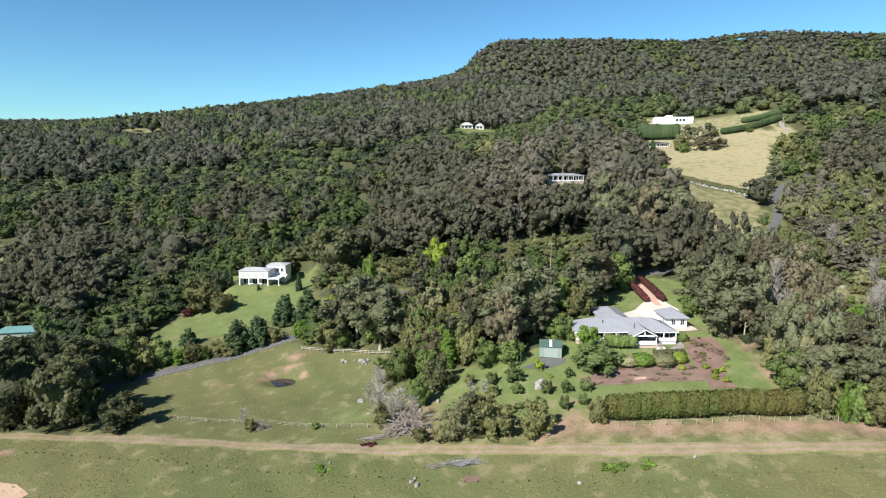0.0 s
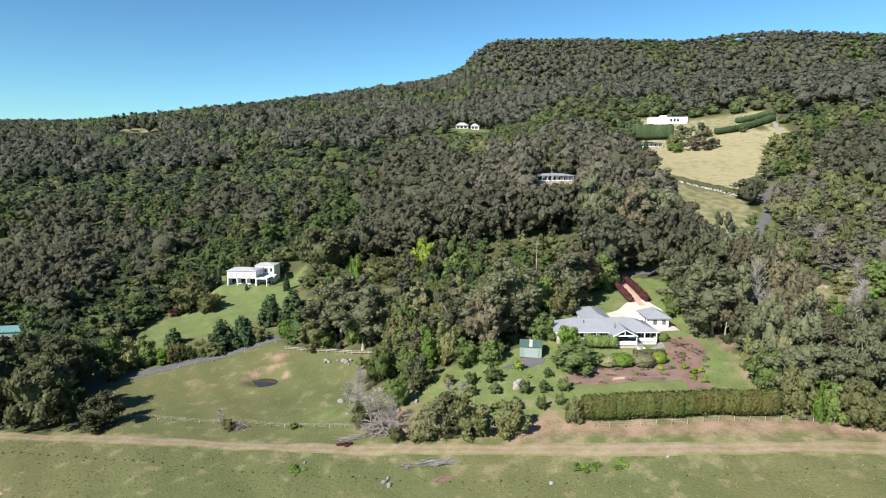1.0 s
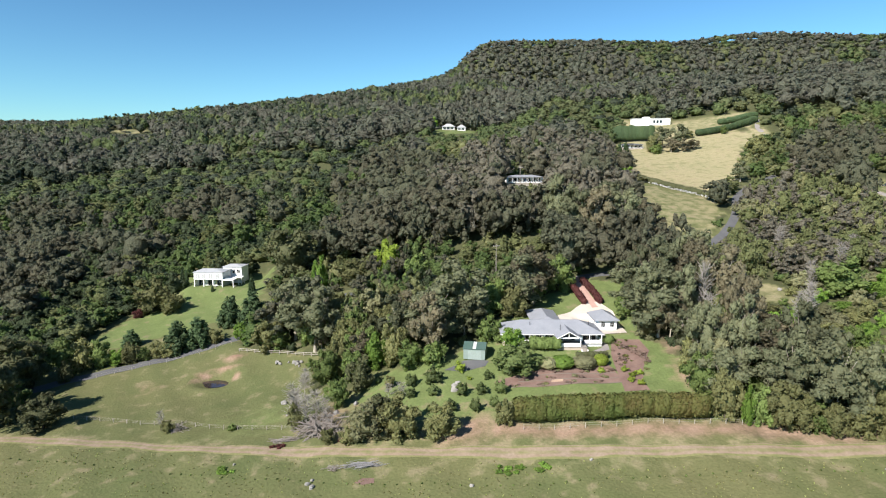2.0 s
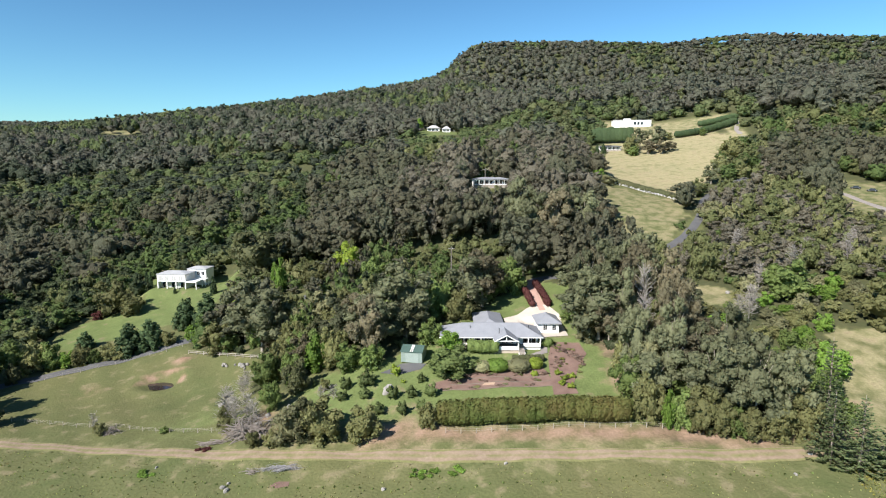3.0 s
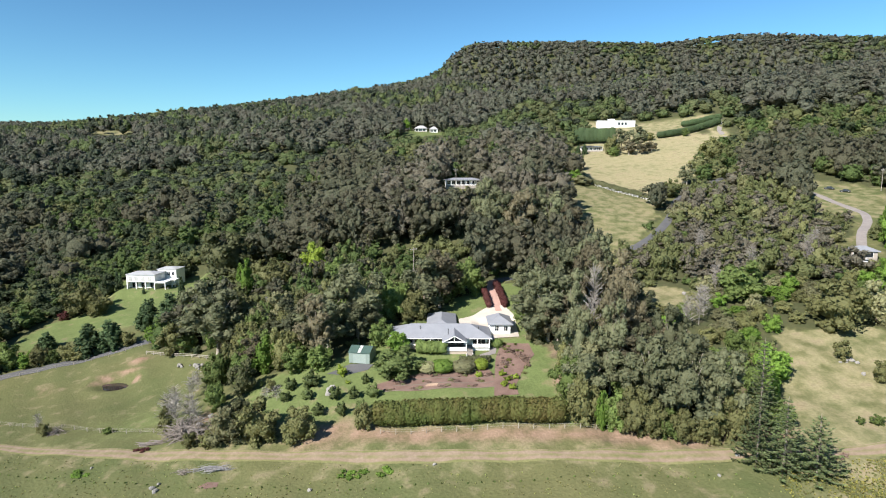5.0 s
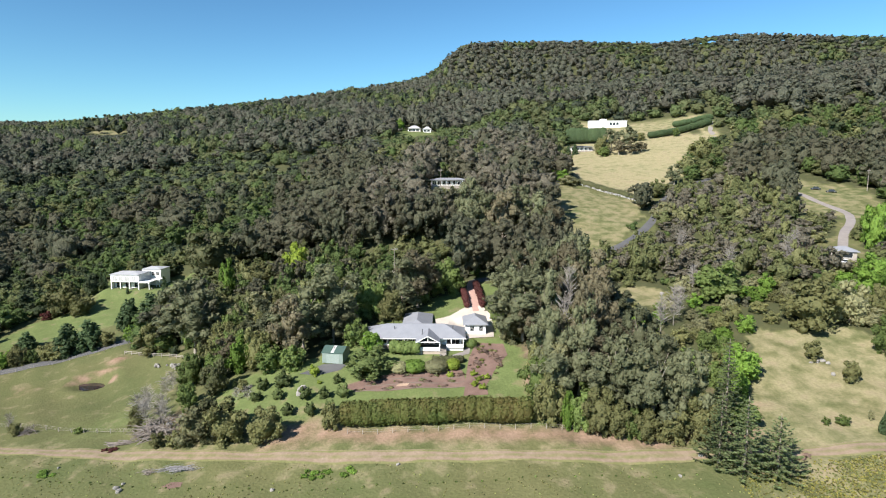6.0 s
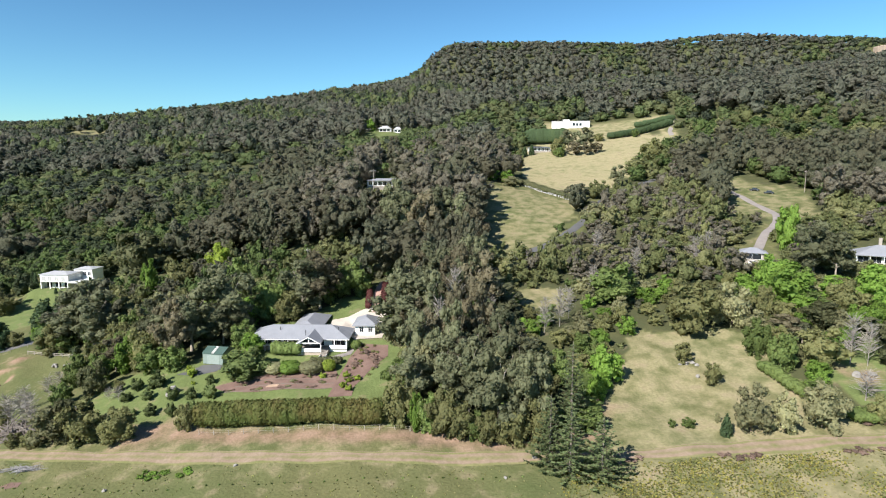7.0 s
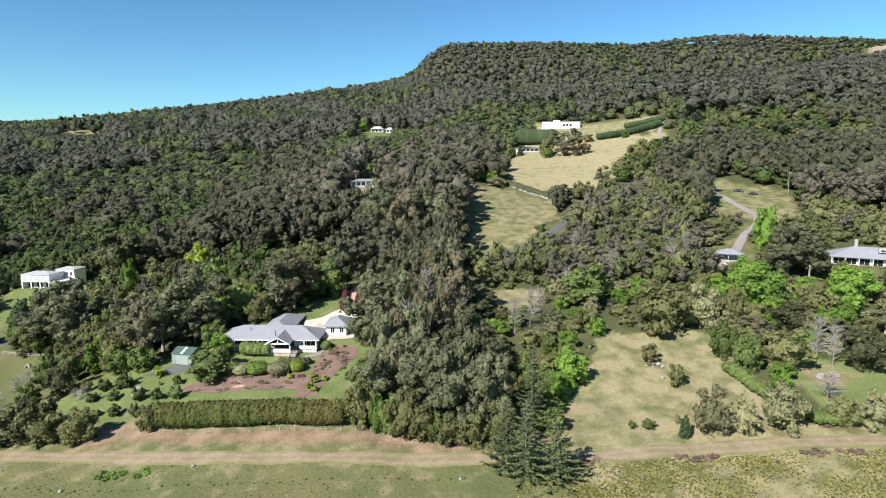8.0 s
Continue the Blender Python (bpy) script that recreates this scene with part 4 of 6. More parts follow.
def grows(rng, x, y):
    """What grows where: kind, height and half-width."""
    gum = 0.9 * blotch(x, y) + 0.40 + rng.normal() * 0.38 - 0.5 * math.exp(-((x + 130) / 90) ** 2 - ((y - 290) / 90) ** 2)
    gum -= 1.3 * math.exp(-((y - 545 - 0.10 * x) / 80) ** 2) * float(step(-330, -180, np.array(x)) * (1 - step(150, 230, np.array(x))))
    gum -= 0.8 * float(step(820, 930, np.array(y)) * (1 - step(-160, 20, np.array(x))))
    k = rng.uniform(0.82, 1.18)
    mixed = ["olive", "green", "olive", "green", "fig", "pale" if rng.random() < 0.6 else "bright", "green"]
    if 105 < x < 132 and y < 145:
        return rng.choice(["olive", "green", "bright"]), rng.uniform(4, 7), 2.8 * k
    if inside(TALL, x, y):
        top = float(np.interp(y, [107, 122, 135, 160, 262], [15.5, 17, 19, 21, 22]))
        if x > 97 and 140 < y < 190:
            top *= 0.5
        if y < 117:
            return rng.choice(["green", "olive", "green", "bright", "olive"]), rng.uniform(5.0, 10.0), 3.0 * k
        r = rng.random()
        if r < 0.25:
            return rng.choice(["olive", "pale", "green", "olive"]), top * rng.uniform(0.35, 0.7), 3.4 * k
        return ("gum" if r < 0.62 else "gum_brown"), top * rng.uniform(0.70, 1.12), 4.8 * rng.uniform(0.75, 1.3)
    if inside(SCRUB, x, y):
        if inside(GLADE_EDGE, x, y) or y < 182:
            return rng.choice(["olive", "green", "pale", "bright", "olive"]), rng.uniform(3.0, 5.5), 2.6 * k
        return rng.choice(["olive", "gum", "pale", "gum_brown", "olive", "green", "gum"]), rng.uniform(4.5, 12.0), 3.6 * rng.uniform(0.7, 1.5)
    if 180 < x < 245 and 200 < y < 262:
        return rng.choice(["olive", "green", "gum"]), rng.uniform(4, 6.5), 3.0 * k
    if inside(GULLY, x, y) and x > 20 and y > 155:
        return rng.choice(["olive", "green", "green", "olive", "bright"]), rng.uniform(4.5, 8.0), 3.4 * k
    if inside(GULLY, x, y) and x < -12:
        return rng.choice(["olive", "pale", "green", "gum_brown", "olive"]), rng.uniform(4.0, 7.5), 3.2 * k
    if inside(GULLY, x, y):
        return rng.choice(mixed + ["gum", "gum_brown"]), rng.uniform(7.0, 12.0), 3.8 * k
    if y < 240 and x > 160:
        return rng.choice(["gum", "bright", "green", "olive", "bright", "pale"]), (rng.uniform(3.5, 6.5) if y < 200 else rng.uniform(6, 10)), 3.4 * k
    if 15 < x < 140 and 245 < y < 440:
        gum -= 0.35
        mixed = ["olive", "green", "olive", "pale", "green"]
    if x < -40 and y < 560:
        gum -= 0.45
        mixed = ["fig", "green", "fig", "green", "fig", "olive"]
    if y > 650:
        gum += 0.25
        k = rng.uniform(0.85, 1.1)
        return ("gum" if rng.random() < 0.5 else "gum_brown") if gum > 0.1 else rng.choice(["olive", "green", "fig"]), (17.0 if y < 900 else 14.0 if y < 985 else 8.5) * rng.uniform(0.75, 1.2), 5.6 * rng.uniform(0.65, 1.4)
    if gum > 0.1:
        return ("gum" if rng.random() < 0.6 else "gum_brown"), (15.0 + 6.0 * min(1.0, gum)) * rng.uniform(0.80, 1.18), 7.0 * rng.uniform(0.7, 1.35)
    return rng.choice(mixed), (9.5 + 1.5 * max(-1.0, gum)) * rng.uniform(0.7, 1.25), 5.4 * rng.uniform(0.7, 1.3)


# open ground that shows over the trees before it: x from, x to, front y, eye x from, eye x to
OUTLOOKS = [(10, 44, 542, 0, 96), (165, 262, 447, 0, 96), (133, 185, 330, 0, 96), (104, 146, 246, 45, 96), (216, 250, 256, 40, 96), (111, 124, 170, 30, 96), (52, 68, 282, 0, 45), (143, 162, 416, 0, 96), (-100, -58, 203, 0, 70), (-465, -405, 864, 0, 60), (190, 210, 212, 60, 96), (164, 202, 482, 0, 96), (-168, -150, 205, 0, 12), (-288, -254, 332, 0, 30)]
OUT_Z = [ground_z((a + b) / 2, y) for a, b, y, *_ in OUTLOOKS]


def tallest(x, y):
    """How high a tree may reach and leave the outlooks open."""
    top = 9999.0
    for (a, b, yf, e0, e1), z in zip(OUTLOOKS, OUT_Z):
        if y < yf and y > 100:
            f = y / yf
            lo, hi = min(e0 + (a - e0) * f, e1 + (a - e1) * f), max(e0 + (b - e0) * f, e1 + (b - e1) * f)
            if lo - 2 < x < hi + 2:
                top = min(top, 56.5 + (z - 56.5) * f + 1.0)
    return top


def woods():
    """Wild trees: the nearest as things, the rest as one wood."""
    rng = np.random.default_rng(5)
    px, py, pw = (np.array(c) for c in zip(*PLANTED))
    spots = []
    y = 112.0
    while y < 1050:
        s = 5.8 if y < 200 else 7.2 if y < 300 else 10.0 if y < 450 else 11.5 if y < 650 else 12.0 if y < 985 else 8.5
        x0, x1 = -0.80 * y - 12, 100 + 0.80 * y
        xs = np.arange(x0, x1, s)
        xs = xs + rng.uniform(-0.45, 0.45, len(xs)) * s
        ys = y + rng.uniform(-0.45, 0.45, len(xs)) * s
        keep = ~cleared(xs, ys)
        for x, yy in zip(xs[keep], ys[keep]):
            if (np.hypot(px - x, py - yy) > np.maximum(pw * 0.8, 2.0)).all():
                kind, h, w = grows(rng, x, yy)
                room = 999.0 if inside(TALL, x, yy) and yy < 200 and x < 97 else tallest(x, yy) - ground_z(x, yy)
                if room > 2.0:
                    f = min(1.0, room / h)
                    spots.append((float(x), float(yy), "olive" if f < 0.6 and "gum" in kind else kind, h * f, min(w * max(f, 0.55), h * f * 0.9)))
        y += s * 0.92
    close = sorted((r for r in spots if -45 < r[0] < 205 and r[1] < 205), key=lambda r: r[1])[:210]
    chosen = set(close)
    for x, y, kind, h, w in close:
        plant(kind, x, y, h, w, group="wild trees on the hillside")
    far = [r for r in spots if r not in chosen]
    protos = {}
    for fam in ("gum", "round"):
        for k in range(6):
            r2 = np.random.default_rng(100 + k)
            h, w = (16, 5.6) if fam == "gum" else (10, 4.8)
            cl = clumps_gum(r2, h, w, 6, 4) if fam == "gum" else clumps_round(r2, h, w, 6, 4)
            protos[0, fam, k] = crown_np(r2, cl, ICO1, 5.2, 0.62, core=0.80)
            for lod, (n_lobes, per, size) in ((1, (10, 4.2, 0.76)), (2, (6, 2.3, 1.05)), (3, (3, 0.9, 1.45))):
                cl = clumps_far(r2, h, w, n_lobes, 0.05 if fam == "gum" else 0.0)
                big = crown_np(r2, cl[:1], ICO1, per * 0.8, size, core=0.92)
                lobes = crown_np(r2, cl[1:], ICO1, per, size, core=0.82)
                m = len(big[0])
                protos[lod, fam, k] = (np.concatenate([big[0], lobes[0]]), np.concatenate([big[1], lobes[1] + m]), big[2])
    vs, ts, qs, tm, qm, n = [], [], [], [], [], 0
    slot = {"gum": 0, "gum_brown": 1, "olive": 2, "green": 3, "fig": 4, "bright": 5, "pale": 5}
    for x, y, kind, h, w in far:
        lod = 0 if y < 262 else 1 if y < 430 else 2 if y < 650 else 3
        fam = "gum" if "gum" in kind and y < 940 else "round"
        v, t, q = protos[lod, fam, int(rng.integers(6))]
        a = rng.uniform(0, 6.28)
        c, s = math.cos(a), math.sin(a)
        sw, sh = (w / 5.6, h / 16) if fam == "gum" else (w / 4.8, h / 10)
        if y > 450:
            sw *= 1.2 if y < 860 else 1.35
        vs.append(np.stack([(v[:, 0] * c - v[:, 1] * s) * sw + x, (v[:, 0] * s + v[:, 1] * c) * sw + y, v[:, 2] * sh], 1))
        ts.append(t + n)
        qs.append(q + n)
        # from 440 m on, the leaf copies with haze in their colour
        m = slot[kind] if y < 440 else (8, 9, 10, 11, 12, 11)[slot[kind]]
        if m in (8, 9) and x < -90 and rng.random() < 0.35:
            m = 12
        if inside(SCRUB, x, y) or (x > 160 and y < 262) or (15 < x < 140 and 245 < y < 440 and rng.random() < 0.5):
            m = {0: 6, 1: 6, 2: 7, 3: 7, 4: 3}.get(m, m)
        tm.append(np.full(len(t), m))
        qm.append(np.full(len(q), m))
        n += len(v)
    lift = np.repeat(land(np.array([r[0] for r in far]), np.array([r[1] for r in far])) - 0.5 - 1.8 * (np.array([r[1] for r in far]) > 975), [len(v) for v in vs])
    allv = np.concatenate(vs)
    allv[:, 2] += lift
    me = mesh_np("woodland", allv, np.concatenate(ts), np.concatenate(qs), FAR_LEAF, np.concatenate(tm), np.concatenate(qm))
    tagged(new("woodland", me), "dense mixed eucalypt and rainforest woodland covering the hills", "woodland", kind="stuff")


def undergrowth():
    """Low scrub under and at the edge of the nearer trees."""
    rng = np.random.default_rng(8)
    x, y = rng.uniform(-150, 260, 9000), rng.uniform(112, 300, 9000)
    keep = ~cleared(x, y) & (x > -0.8 * y) & (x < 95 + 0.8 * y)
    x, y = x[keep][:420], y[keep][:420]
    vs, ts, qs, tm, qm, n = [], [], [], [], [], 0
    protos = [crown_np(rng, clumps_round(rng, 2.4, 1.7, 3, 1), ICO1, 8, 0.5, core=0.8) for _ in range(5)]
    z = land(x, y)
    for i in range(len(x)):
        v, t, q = protos[i % 5]
        s = rng.uniform(0.7, 1.6)
        vs.append(v * s + np.array([x[i], y[i], z[i] - 0.2]))
        ts.append(t + n)
        qs.append(q + n)
        m = int(rng.choice([2, 3, 4, 2, 3, 5, 0]))
        tm.append(np.full(len(t), m))
        qm.append(np.full(len(q), m))
        n += len(v)
    me = mesh_np("undergrowth", np.concatenate(vs), np.concatenate(ts), np.concatenate(qs), FAR_LEAF, np.concatenate(tm), np.concatenate(qm))
    tagged(new("undergrowth", me), "low green scrub growing beneath and between the trees", "undergrowth", kind="stuff")


woods()
undergrowth()


# ---- the house on the terrace ----
def hip(bm, x0, x1, y0, y1, z, rise, thick=0.22):
    """A hip roof over a rectangle (eave lines given), with a fascia."""
    w, d = x1 - x0, y1 - y0
    if w >= d:
        r0, r1 = (x0 + d / 2, (y0 + y1) / 2, z + rise), (x1 - d / 2, (y0 + y1) / 2, z + rise)
    else:
        r0, r1 = ((x0 + x1) / 2, y0 + w / 2, z + rise), ((x0 + x1) / 2, y1 - w / 2, z + rise)
    low = [bm.verts.new(c) for c in ((x0, y0, z - thick), (x1, y0, z - thick), (x1, y1, z - thick), (x0, y1, z - thick))]
    top = [bm.verts.new(c) for c in ((x0, y0, z), (x1, y0, z), (x1, y1, z), (x0, y1, z))]
    a, b = bm.verts.new(r0), bm.verts.new(r1)
    bm.faces.new(low[::-1])
    for i in range(4):
        bm.faces.new((low[i], low[(i + 1) % 4], top[(i + 1) % 4], top[i]))
    if w >= d:
        for f in ((top[0], top[1], b, a), (top[1], top[2], b), (top[2], top[3], a, b), (top[3], top[0], a)):
            bm.faces.new(f)
    else:
        for f in ((top[0], top[1], a), (top[1], top[2], b, a), (top[2], top[3], b), (top[3], top[0], a, b)):
            bm.faces.new(f)
    return bm


def gable(bm, x0, x1, y0, y1, z, rise, thick=0.22):
    """A gable roof, its ridge running along y."""
    xm = (x0 + x1) / 2
    for s, (xa, xb) in ((1, (x0, xm)), (-1, (x1, xm))):
        za, zb = z, z + rise
        v = [bm.verts.new(c) for c in ((xa, y0, za), (xb, y0, zb), (xb, y1, zb), (xa, y1, za), (xa, y0, za - thick), (xb, y0, zb - thick), (xb, y1, zb - thick), (xa, y1, za - thick))]
        for q in ((0, 1, 2, 3), (7, 6, 5, 4), (0, 4, 5, 1), (1, 5, 6, 2), (2, 6, 7, 3), (3, 7, 4, 0)):
            bm.faces.new([v[i] for i in q])
    bmesh.ops.recalc_face_normals(bm, faces=bm.faces)
    return bm


def window(parent, x0, x1, y, z0, z1, bars=1, side="y", name="window", depth=0.10, pane=None):
    """Dark glass with a white frame and mullions, set in a wall that faces along -y (or along x)."""
    def fit_box(a0, a1, d0, d1, b0, b1):
        return (a0, a1, y - d1, y - d0, b0, b1) if side == "y" else (y - d1, y - d0, a0, a1, b0, b1)
    w = part(name, boxes(fit_box(x0, x1, -0.05, 0.03, z0, z1)), pane or GLASS, parent, "window with pale drawn curtains" if pane else "dark reflective glass")
    t = 0.07
    rows = [fit_box(x0 - t, x1 + t, -0.05, depth, z0 - t, z0), fit_box(x0 - t, x1 + t, -0.05, depth, z1, z1 + t), fit_box(x0 - t, x0, -0.05, depth, z0, z1), fit_box(x1, x1 + t, -0.05, depth, z0, z1)]
    for k in range(bars):
        c = x0 + (x1 - x0) * (k + 1) / (bars + 1)
        rows.append(fit_box(c - 0.035, c + 0.035, 0.0, depth - 0.02, z0, z1))
    part("frame", boxes(*rows), WHITE, w)
    return w


def main_house():
    h = thing("house", pose(-0.4, 0, 0), "long white house with grey metal roofs and a gabled verandah", "house")
    F, E = 9.5, 12.0
    part("foundation", boxes((35.6, 49.2, 150.8, 160.4, 7.6, F), (49.2, 55.3, 146.82, 160.4, 7.2, F - 0.16), (55.3, 57.0, 146.4, 160.4, 7.2, F - 0.16), (57.0, 61.2, 149.95, 160.4, 7.2, F - 0.16), (45.2, 52.2, 160.4, 173.2, 8.0, F)), surface("foundation_render", (0.46, 0.38, 0.30), (0.40, 0.33, 0.26), 0.6, 0.85), h, "tan rendered base wall")
    part("wall", boxes((35.6, 49.2, 151.6, 151.85, F, E), (35.6, 35.85, 151.85, 160.4, F, E), (35.6, 61.2, 160.2, 160.4, F, E), (61.0, 61.2, 152.6, 160.2, F, E), (49.2, 61.0, 152.4, 152.6, F, E), (49.2, 49.4, 147.8, 152.4, F + 0.9, E)), WHITE, h)
    part("wall", boxes((45.2, 45.4, 160.5, 173.2, F, E + 0.55), (45.4, 52.2, 173.0, 173.2, F, E + 0.55), (52.0, 52.2, 160.5, 173.0, F, E + 0.55)), WHITE, h)
    r = part("roof", hip(bmesh.new(), 34.8, 62.2, 150.0, 161.2, E, 2.45), ROOF_GREY, h)
    part("ridge_cap", boxes((40.5, 56.6, 155.5, 155.7, E + 2.40, E + 2.49)), ROOF_GREY, r)
    part("roof", hip(bmesh.new(), 44.4, 53.0, 156.0, 174.0, E + 0.6, 1.7), ROOF_GREY, h)
    part("roof", gable(bmesh.new(), 49.0, 55.4, 146.2, 155.6, E, 1.75), ROOF_GREY, h, "grey metal gable roof over the verandah")
    part("gutter", boxes((34.7, 48.9, 149.86, 149.98, E - 0.24, E - 0.06)), WHITE, h)
    part("gutter", boxes((56.2, 62.3, 149.86, 149.98, E - 0.24, E - 0.06)), WHITE, h)
    # gable end: barge boards, tie beam, king post and dark glazing
    bm = bmesh.new()
    for s in (-1, 1):
        v = [bm.verts.new(c) for c in ((52.2 + s * 3.2, 146.16, 11.74), (52.2 + s * 3.2, 146.16, 11.96), (52.2, 146.16, 13.71), (52.2, 146.16, 13.47))]
        bm.faces.new(v if s > 0 else v[::-1])
        w = [bm.verts.new((q.co.x, 146.06, q.co.z)) for q in v]
        bm.faces.new(w[::-1] if s > 0 else w)
        for i in range(4):
            bm.faces.new((v[i], v[(i + 1) % 4], w[(i + 1) % 4], w[i]))
    bmesh.ops.recalc_face_normals(bm, faces=bm.faces)
    part("barge_board", bm, WHITE, h)
    part("tie_beam", boxes((49.0, 55.4, 146.5, 146.75, 11.75, 12.05)), WHITE, h)
    part("king_post", boxes((52.08, 52.32, 146.5, 146.7, 12.05, 13.45)), WHITE, h)
    for x0, x1, s in ((49.6, 52.0, 1), (52.4, 54.8, -1)):
        bm = bmesh.new()
        tri = ((x0, 12.1), (x1, 12.1), (x1 if s > 0 else x0, 13.2))
        a = [bm.verts.new((x, 146.8, z)) for x, z in tri]
        b = [bm.verts.new((x, 146.86, z)) for x, z in tri]
        bm.faces.new(a)
        bm.faces.new(b[::-1])
        for i in range(3):
            bm.faces.new((a[i], a[(i + 1) % 3], b[(i + 1) % 3], b[i]))
        bmesh.ops.recalc_face_normals(bm, faces=bm.faces)
        part("gable_window", bm, GLASS, h, "dark triangular gable glazing")
    part("deck", boxes((49.0, 55.3, 146.7, 152.4, F - 0.15, F), (55.3, 57.0, 146.2, 152.4, F - 0.15, F), (57.0, 61.6, 149.6, 152.4, F - 0.15, F)), TIMBER, h, "timber verandah floor")
    for x, y in ((49.1, 146.8), (55.3, 146.8), (58.3, 149.7), (61.5, 149.7), (49.1, 149.6), (39.6, 150.2), (42.6, 150.2), (45.8, 150.2)):
        part("post", boxes((x - 0.11, x + 0.11, y - 0.11, y + 0.11, F - (1.4 if x < 49 else 0.0), E)), WHITE, h)
    part("balustrade", boxes((49.2, 55.2, 146.75, 146.83, F + 0.05, F + 1.0)), WHITE, h)
    part("balustrade", boxes((57.0, 61.55, 149.65, 149.73, F + 0.05, F + 1.0), (61.47, 61.55, 149.73, 152.4, F + 0.05, F + 1.0)), WHITE, h)
    part("base_wall", boxes((57.0, 61.55, 149.76, 149.9, 7.6, F - 0.15)), WHITE, h)
    st = part("stairs", boxes(*[(55.45, 56.9, 146.9 - 0.30 * (7 - i), 146.2, 7.6 + 0.27 * i, 7.87 + 0.27 * i) for i in range(7)]), TIMBER, h)
    for x in (55.35, 56.92):
        part("handrail", boxes((x, x + 0.08, 143.5, 146.2, 8.4, 9.2)), WHITE, st)
    window(h, 50.0, 55.0, 152.4, F + 0.1, 11.7, 3)
    window(h, 57.2, 60.6, 152.4, F + 0.1, 11.6, 2)
    for x in (36.2, 38.9, 41.6, 44.3, 46.9):
        window(h, x, x + 2.1, 151.6, F + 0.7, 11.5, 1)
    for y in (153.8, 157.0):
        window(h, y, y + 1.6, 35.6, F + 0.9, 11.5, 1, "x")
    for x, y in ((50.6, 150.4), (58.8, 153.6), (43.0, 153.5)):
        tv, tq = tube([(x, y, 12.6), (x, y, 14.4)], [0.09, 0.09], 7)
        piece("flue", mesh_np("flue", tv, quads=tq, mats=[METAL_DARK], smooth=True), h)
    return h


def garage():
    g = thing("garage", pose(0, 0, 0), "white rendered garage with grey hip roof beside the drive", "garage")
    part("wall", boxes((62.0, 67.6, 158.6, 158.8, 9.4, 13.6), (62.0, 62.2, 158.8, 166.8, 9.4, 13.6), (67.4, 67.6, 158.8, 166.8, 9.4, 13.6), (62.2, 67.4, 166.6, 166.8, 9.4, 13.6)), WHITE, g)
    part("roof", hip(bmesh.new(), 61.3, 68.3, 157.9, 167.5, 13.6, 1.8), ROOF_GREY, g)
    window(g, 63.3, 64.3, 158.6, 11.6, 13.0, 1)
    window(g, 65.8, 66.8, 158.6, 11.6, 13.0, 1)
    window(g, 160.4, 161.2, 62.0, 11.6, 13.0, 0, "x")
    part("door", boxes((61.94, 62.06, 163.0, 166.0, 10.4, 12.8)), surface("garage_door_paint", (0.70, 0.69, 0.66), (0.64, 0.63, 0.60), 0.5, 0.6), g, "pale panelled garage door")
    return g


def shed():
    z = ground_z(28, 147)
    s = thing("shed", pose(24.4, 145.6, z - 0.25, 0, 0, -10), "green metal garden shed with a skylight strip in its roof", "shed")
    part("wall", boxes((0, 5.6, 0, 0.12, 0, 2.9), (0, 0.12, 0.12, 5.6, 0, 2.9), (5.48, 5.6, 0.12, 5.6, 0, 2.9), (0.12, 5.48, 5.48, 5.6, 0, 2.9)), SHED_WALL, s)
    bm = bmesh.new()
    v = [bm.verts.new(c) for c in ((-0.15, -0.2, 2.85), (5.75, -0.2, 2.85), (5.75, 2.8, 3.95), (-0.15, 2.8, 3.95), (5.75, 5.8, 2.85), (-0.15, 5.8, 2.85), (-0.15, -0.2, 2.75), (5.75, -0.2, 2.75), (5.75, 5.8, 2.75), (-0.15, 5.8, 2.75))]
    for q in ((0, 1, 2, 3), (3, 2, 4, 5), (6, 9, 8, 7), (0, 6, 7, 1), (5, 4, 8, 9), (1, 7, 8, 4, 2), (0, 3, 5, 9, 6)):
        bm.faces.new([v[i] for i in q])
    r = part("roof", bm, ROOF_GREEN, s)
    bm = bmesh.new()
    a = [bm.verts.new(c) for c in ((2.4, -0.18, 2.90), (3.2, -0.18, 2.90), (3.2, 2.7, 3.96), (2.4, 2.7, 3.96))]
    bm.faces.new(a)
    bmesh.ops.solidify(bm, geom=bm.faces[:], thickness=0.04)
    part("skylight", bm, WHITE, r, "pale translucent roof strip")
    part("roller_door", boxes((1.2, 4.6, -0.05, 0.0, 0, 2.4)), surface("roller_door", (0.24, 0.29, 0.26), (0.27, 0.315, 0.285), 0.4, 0.6), s, "grey-green ribbed roller door")
    return s


main_house()
garage()
shed()


def patch(name, outline, material, label, lift=0.06, category="paving", steps=4):
    """A flat-lying area draped over the ground within an outline."""
    bm = bmesh.new()
    f = bm.faces.new([bm.verts.new((x, y, 0)) for x, y in outline])
    bmesh.ops.triangulate(bm, faces=[f])
    for _ in range(steps):
        long = [e for e in bm.edges if e.calc_length() > 1.3]
        if not long:
            break
        bmesh.ops.subdivide_edges(bm, edges=long, cuts=1)
        bmesh.ops.triangulate(bm, faces=[q for q in bm.faces if len(q.verts) > 3])
    z = land(np.array([v.co.x for v in bm.verts]), np.array([v.co.y for v in bm.verts]))
    for v, h in zip(bm.verts, z):
        v.co.z = h + lift
    bmesh.ops.recalc_face_normals(bm, faces=bm.faces)
    if sum(q.normal.z for q in bm.faces) < 0:
        bmesh.ops.reverse_faces(bm, faces=bm.faces[:])
    me = bpy.data.meshes.new(name)
    bm.to_mesh(me)
    bm.free()
    me.materials.append(material)
    return tagged(new(name, me), label, category, kind="structure")


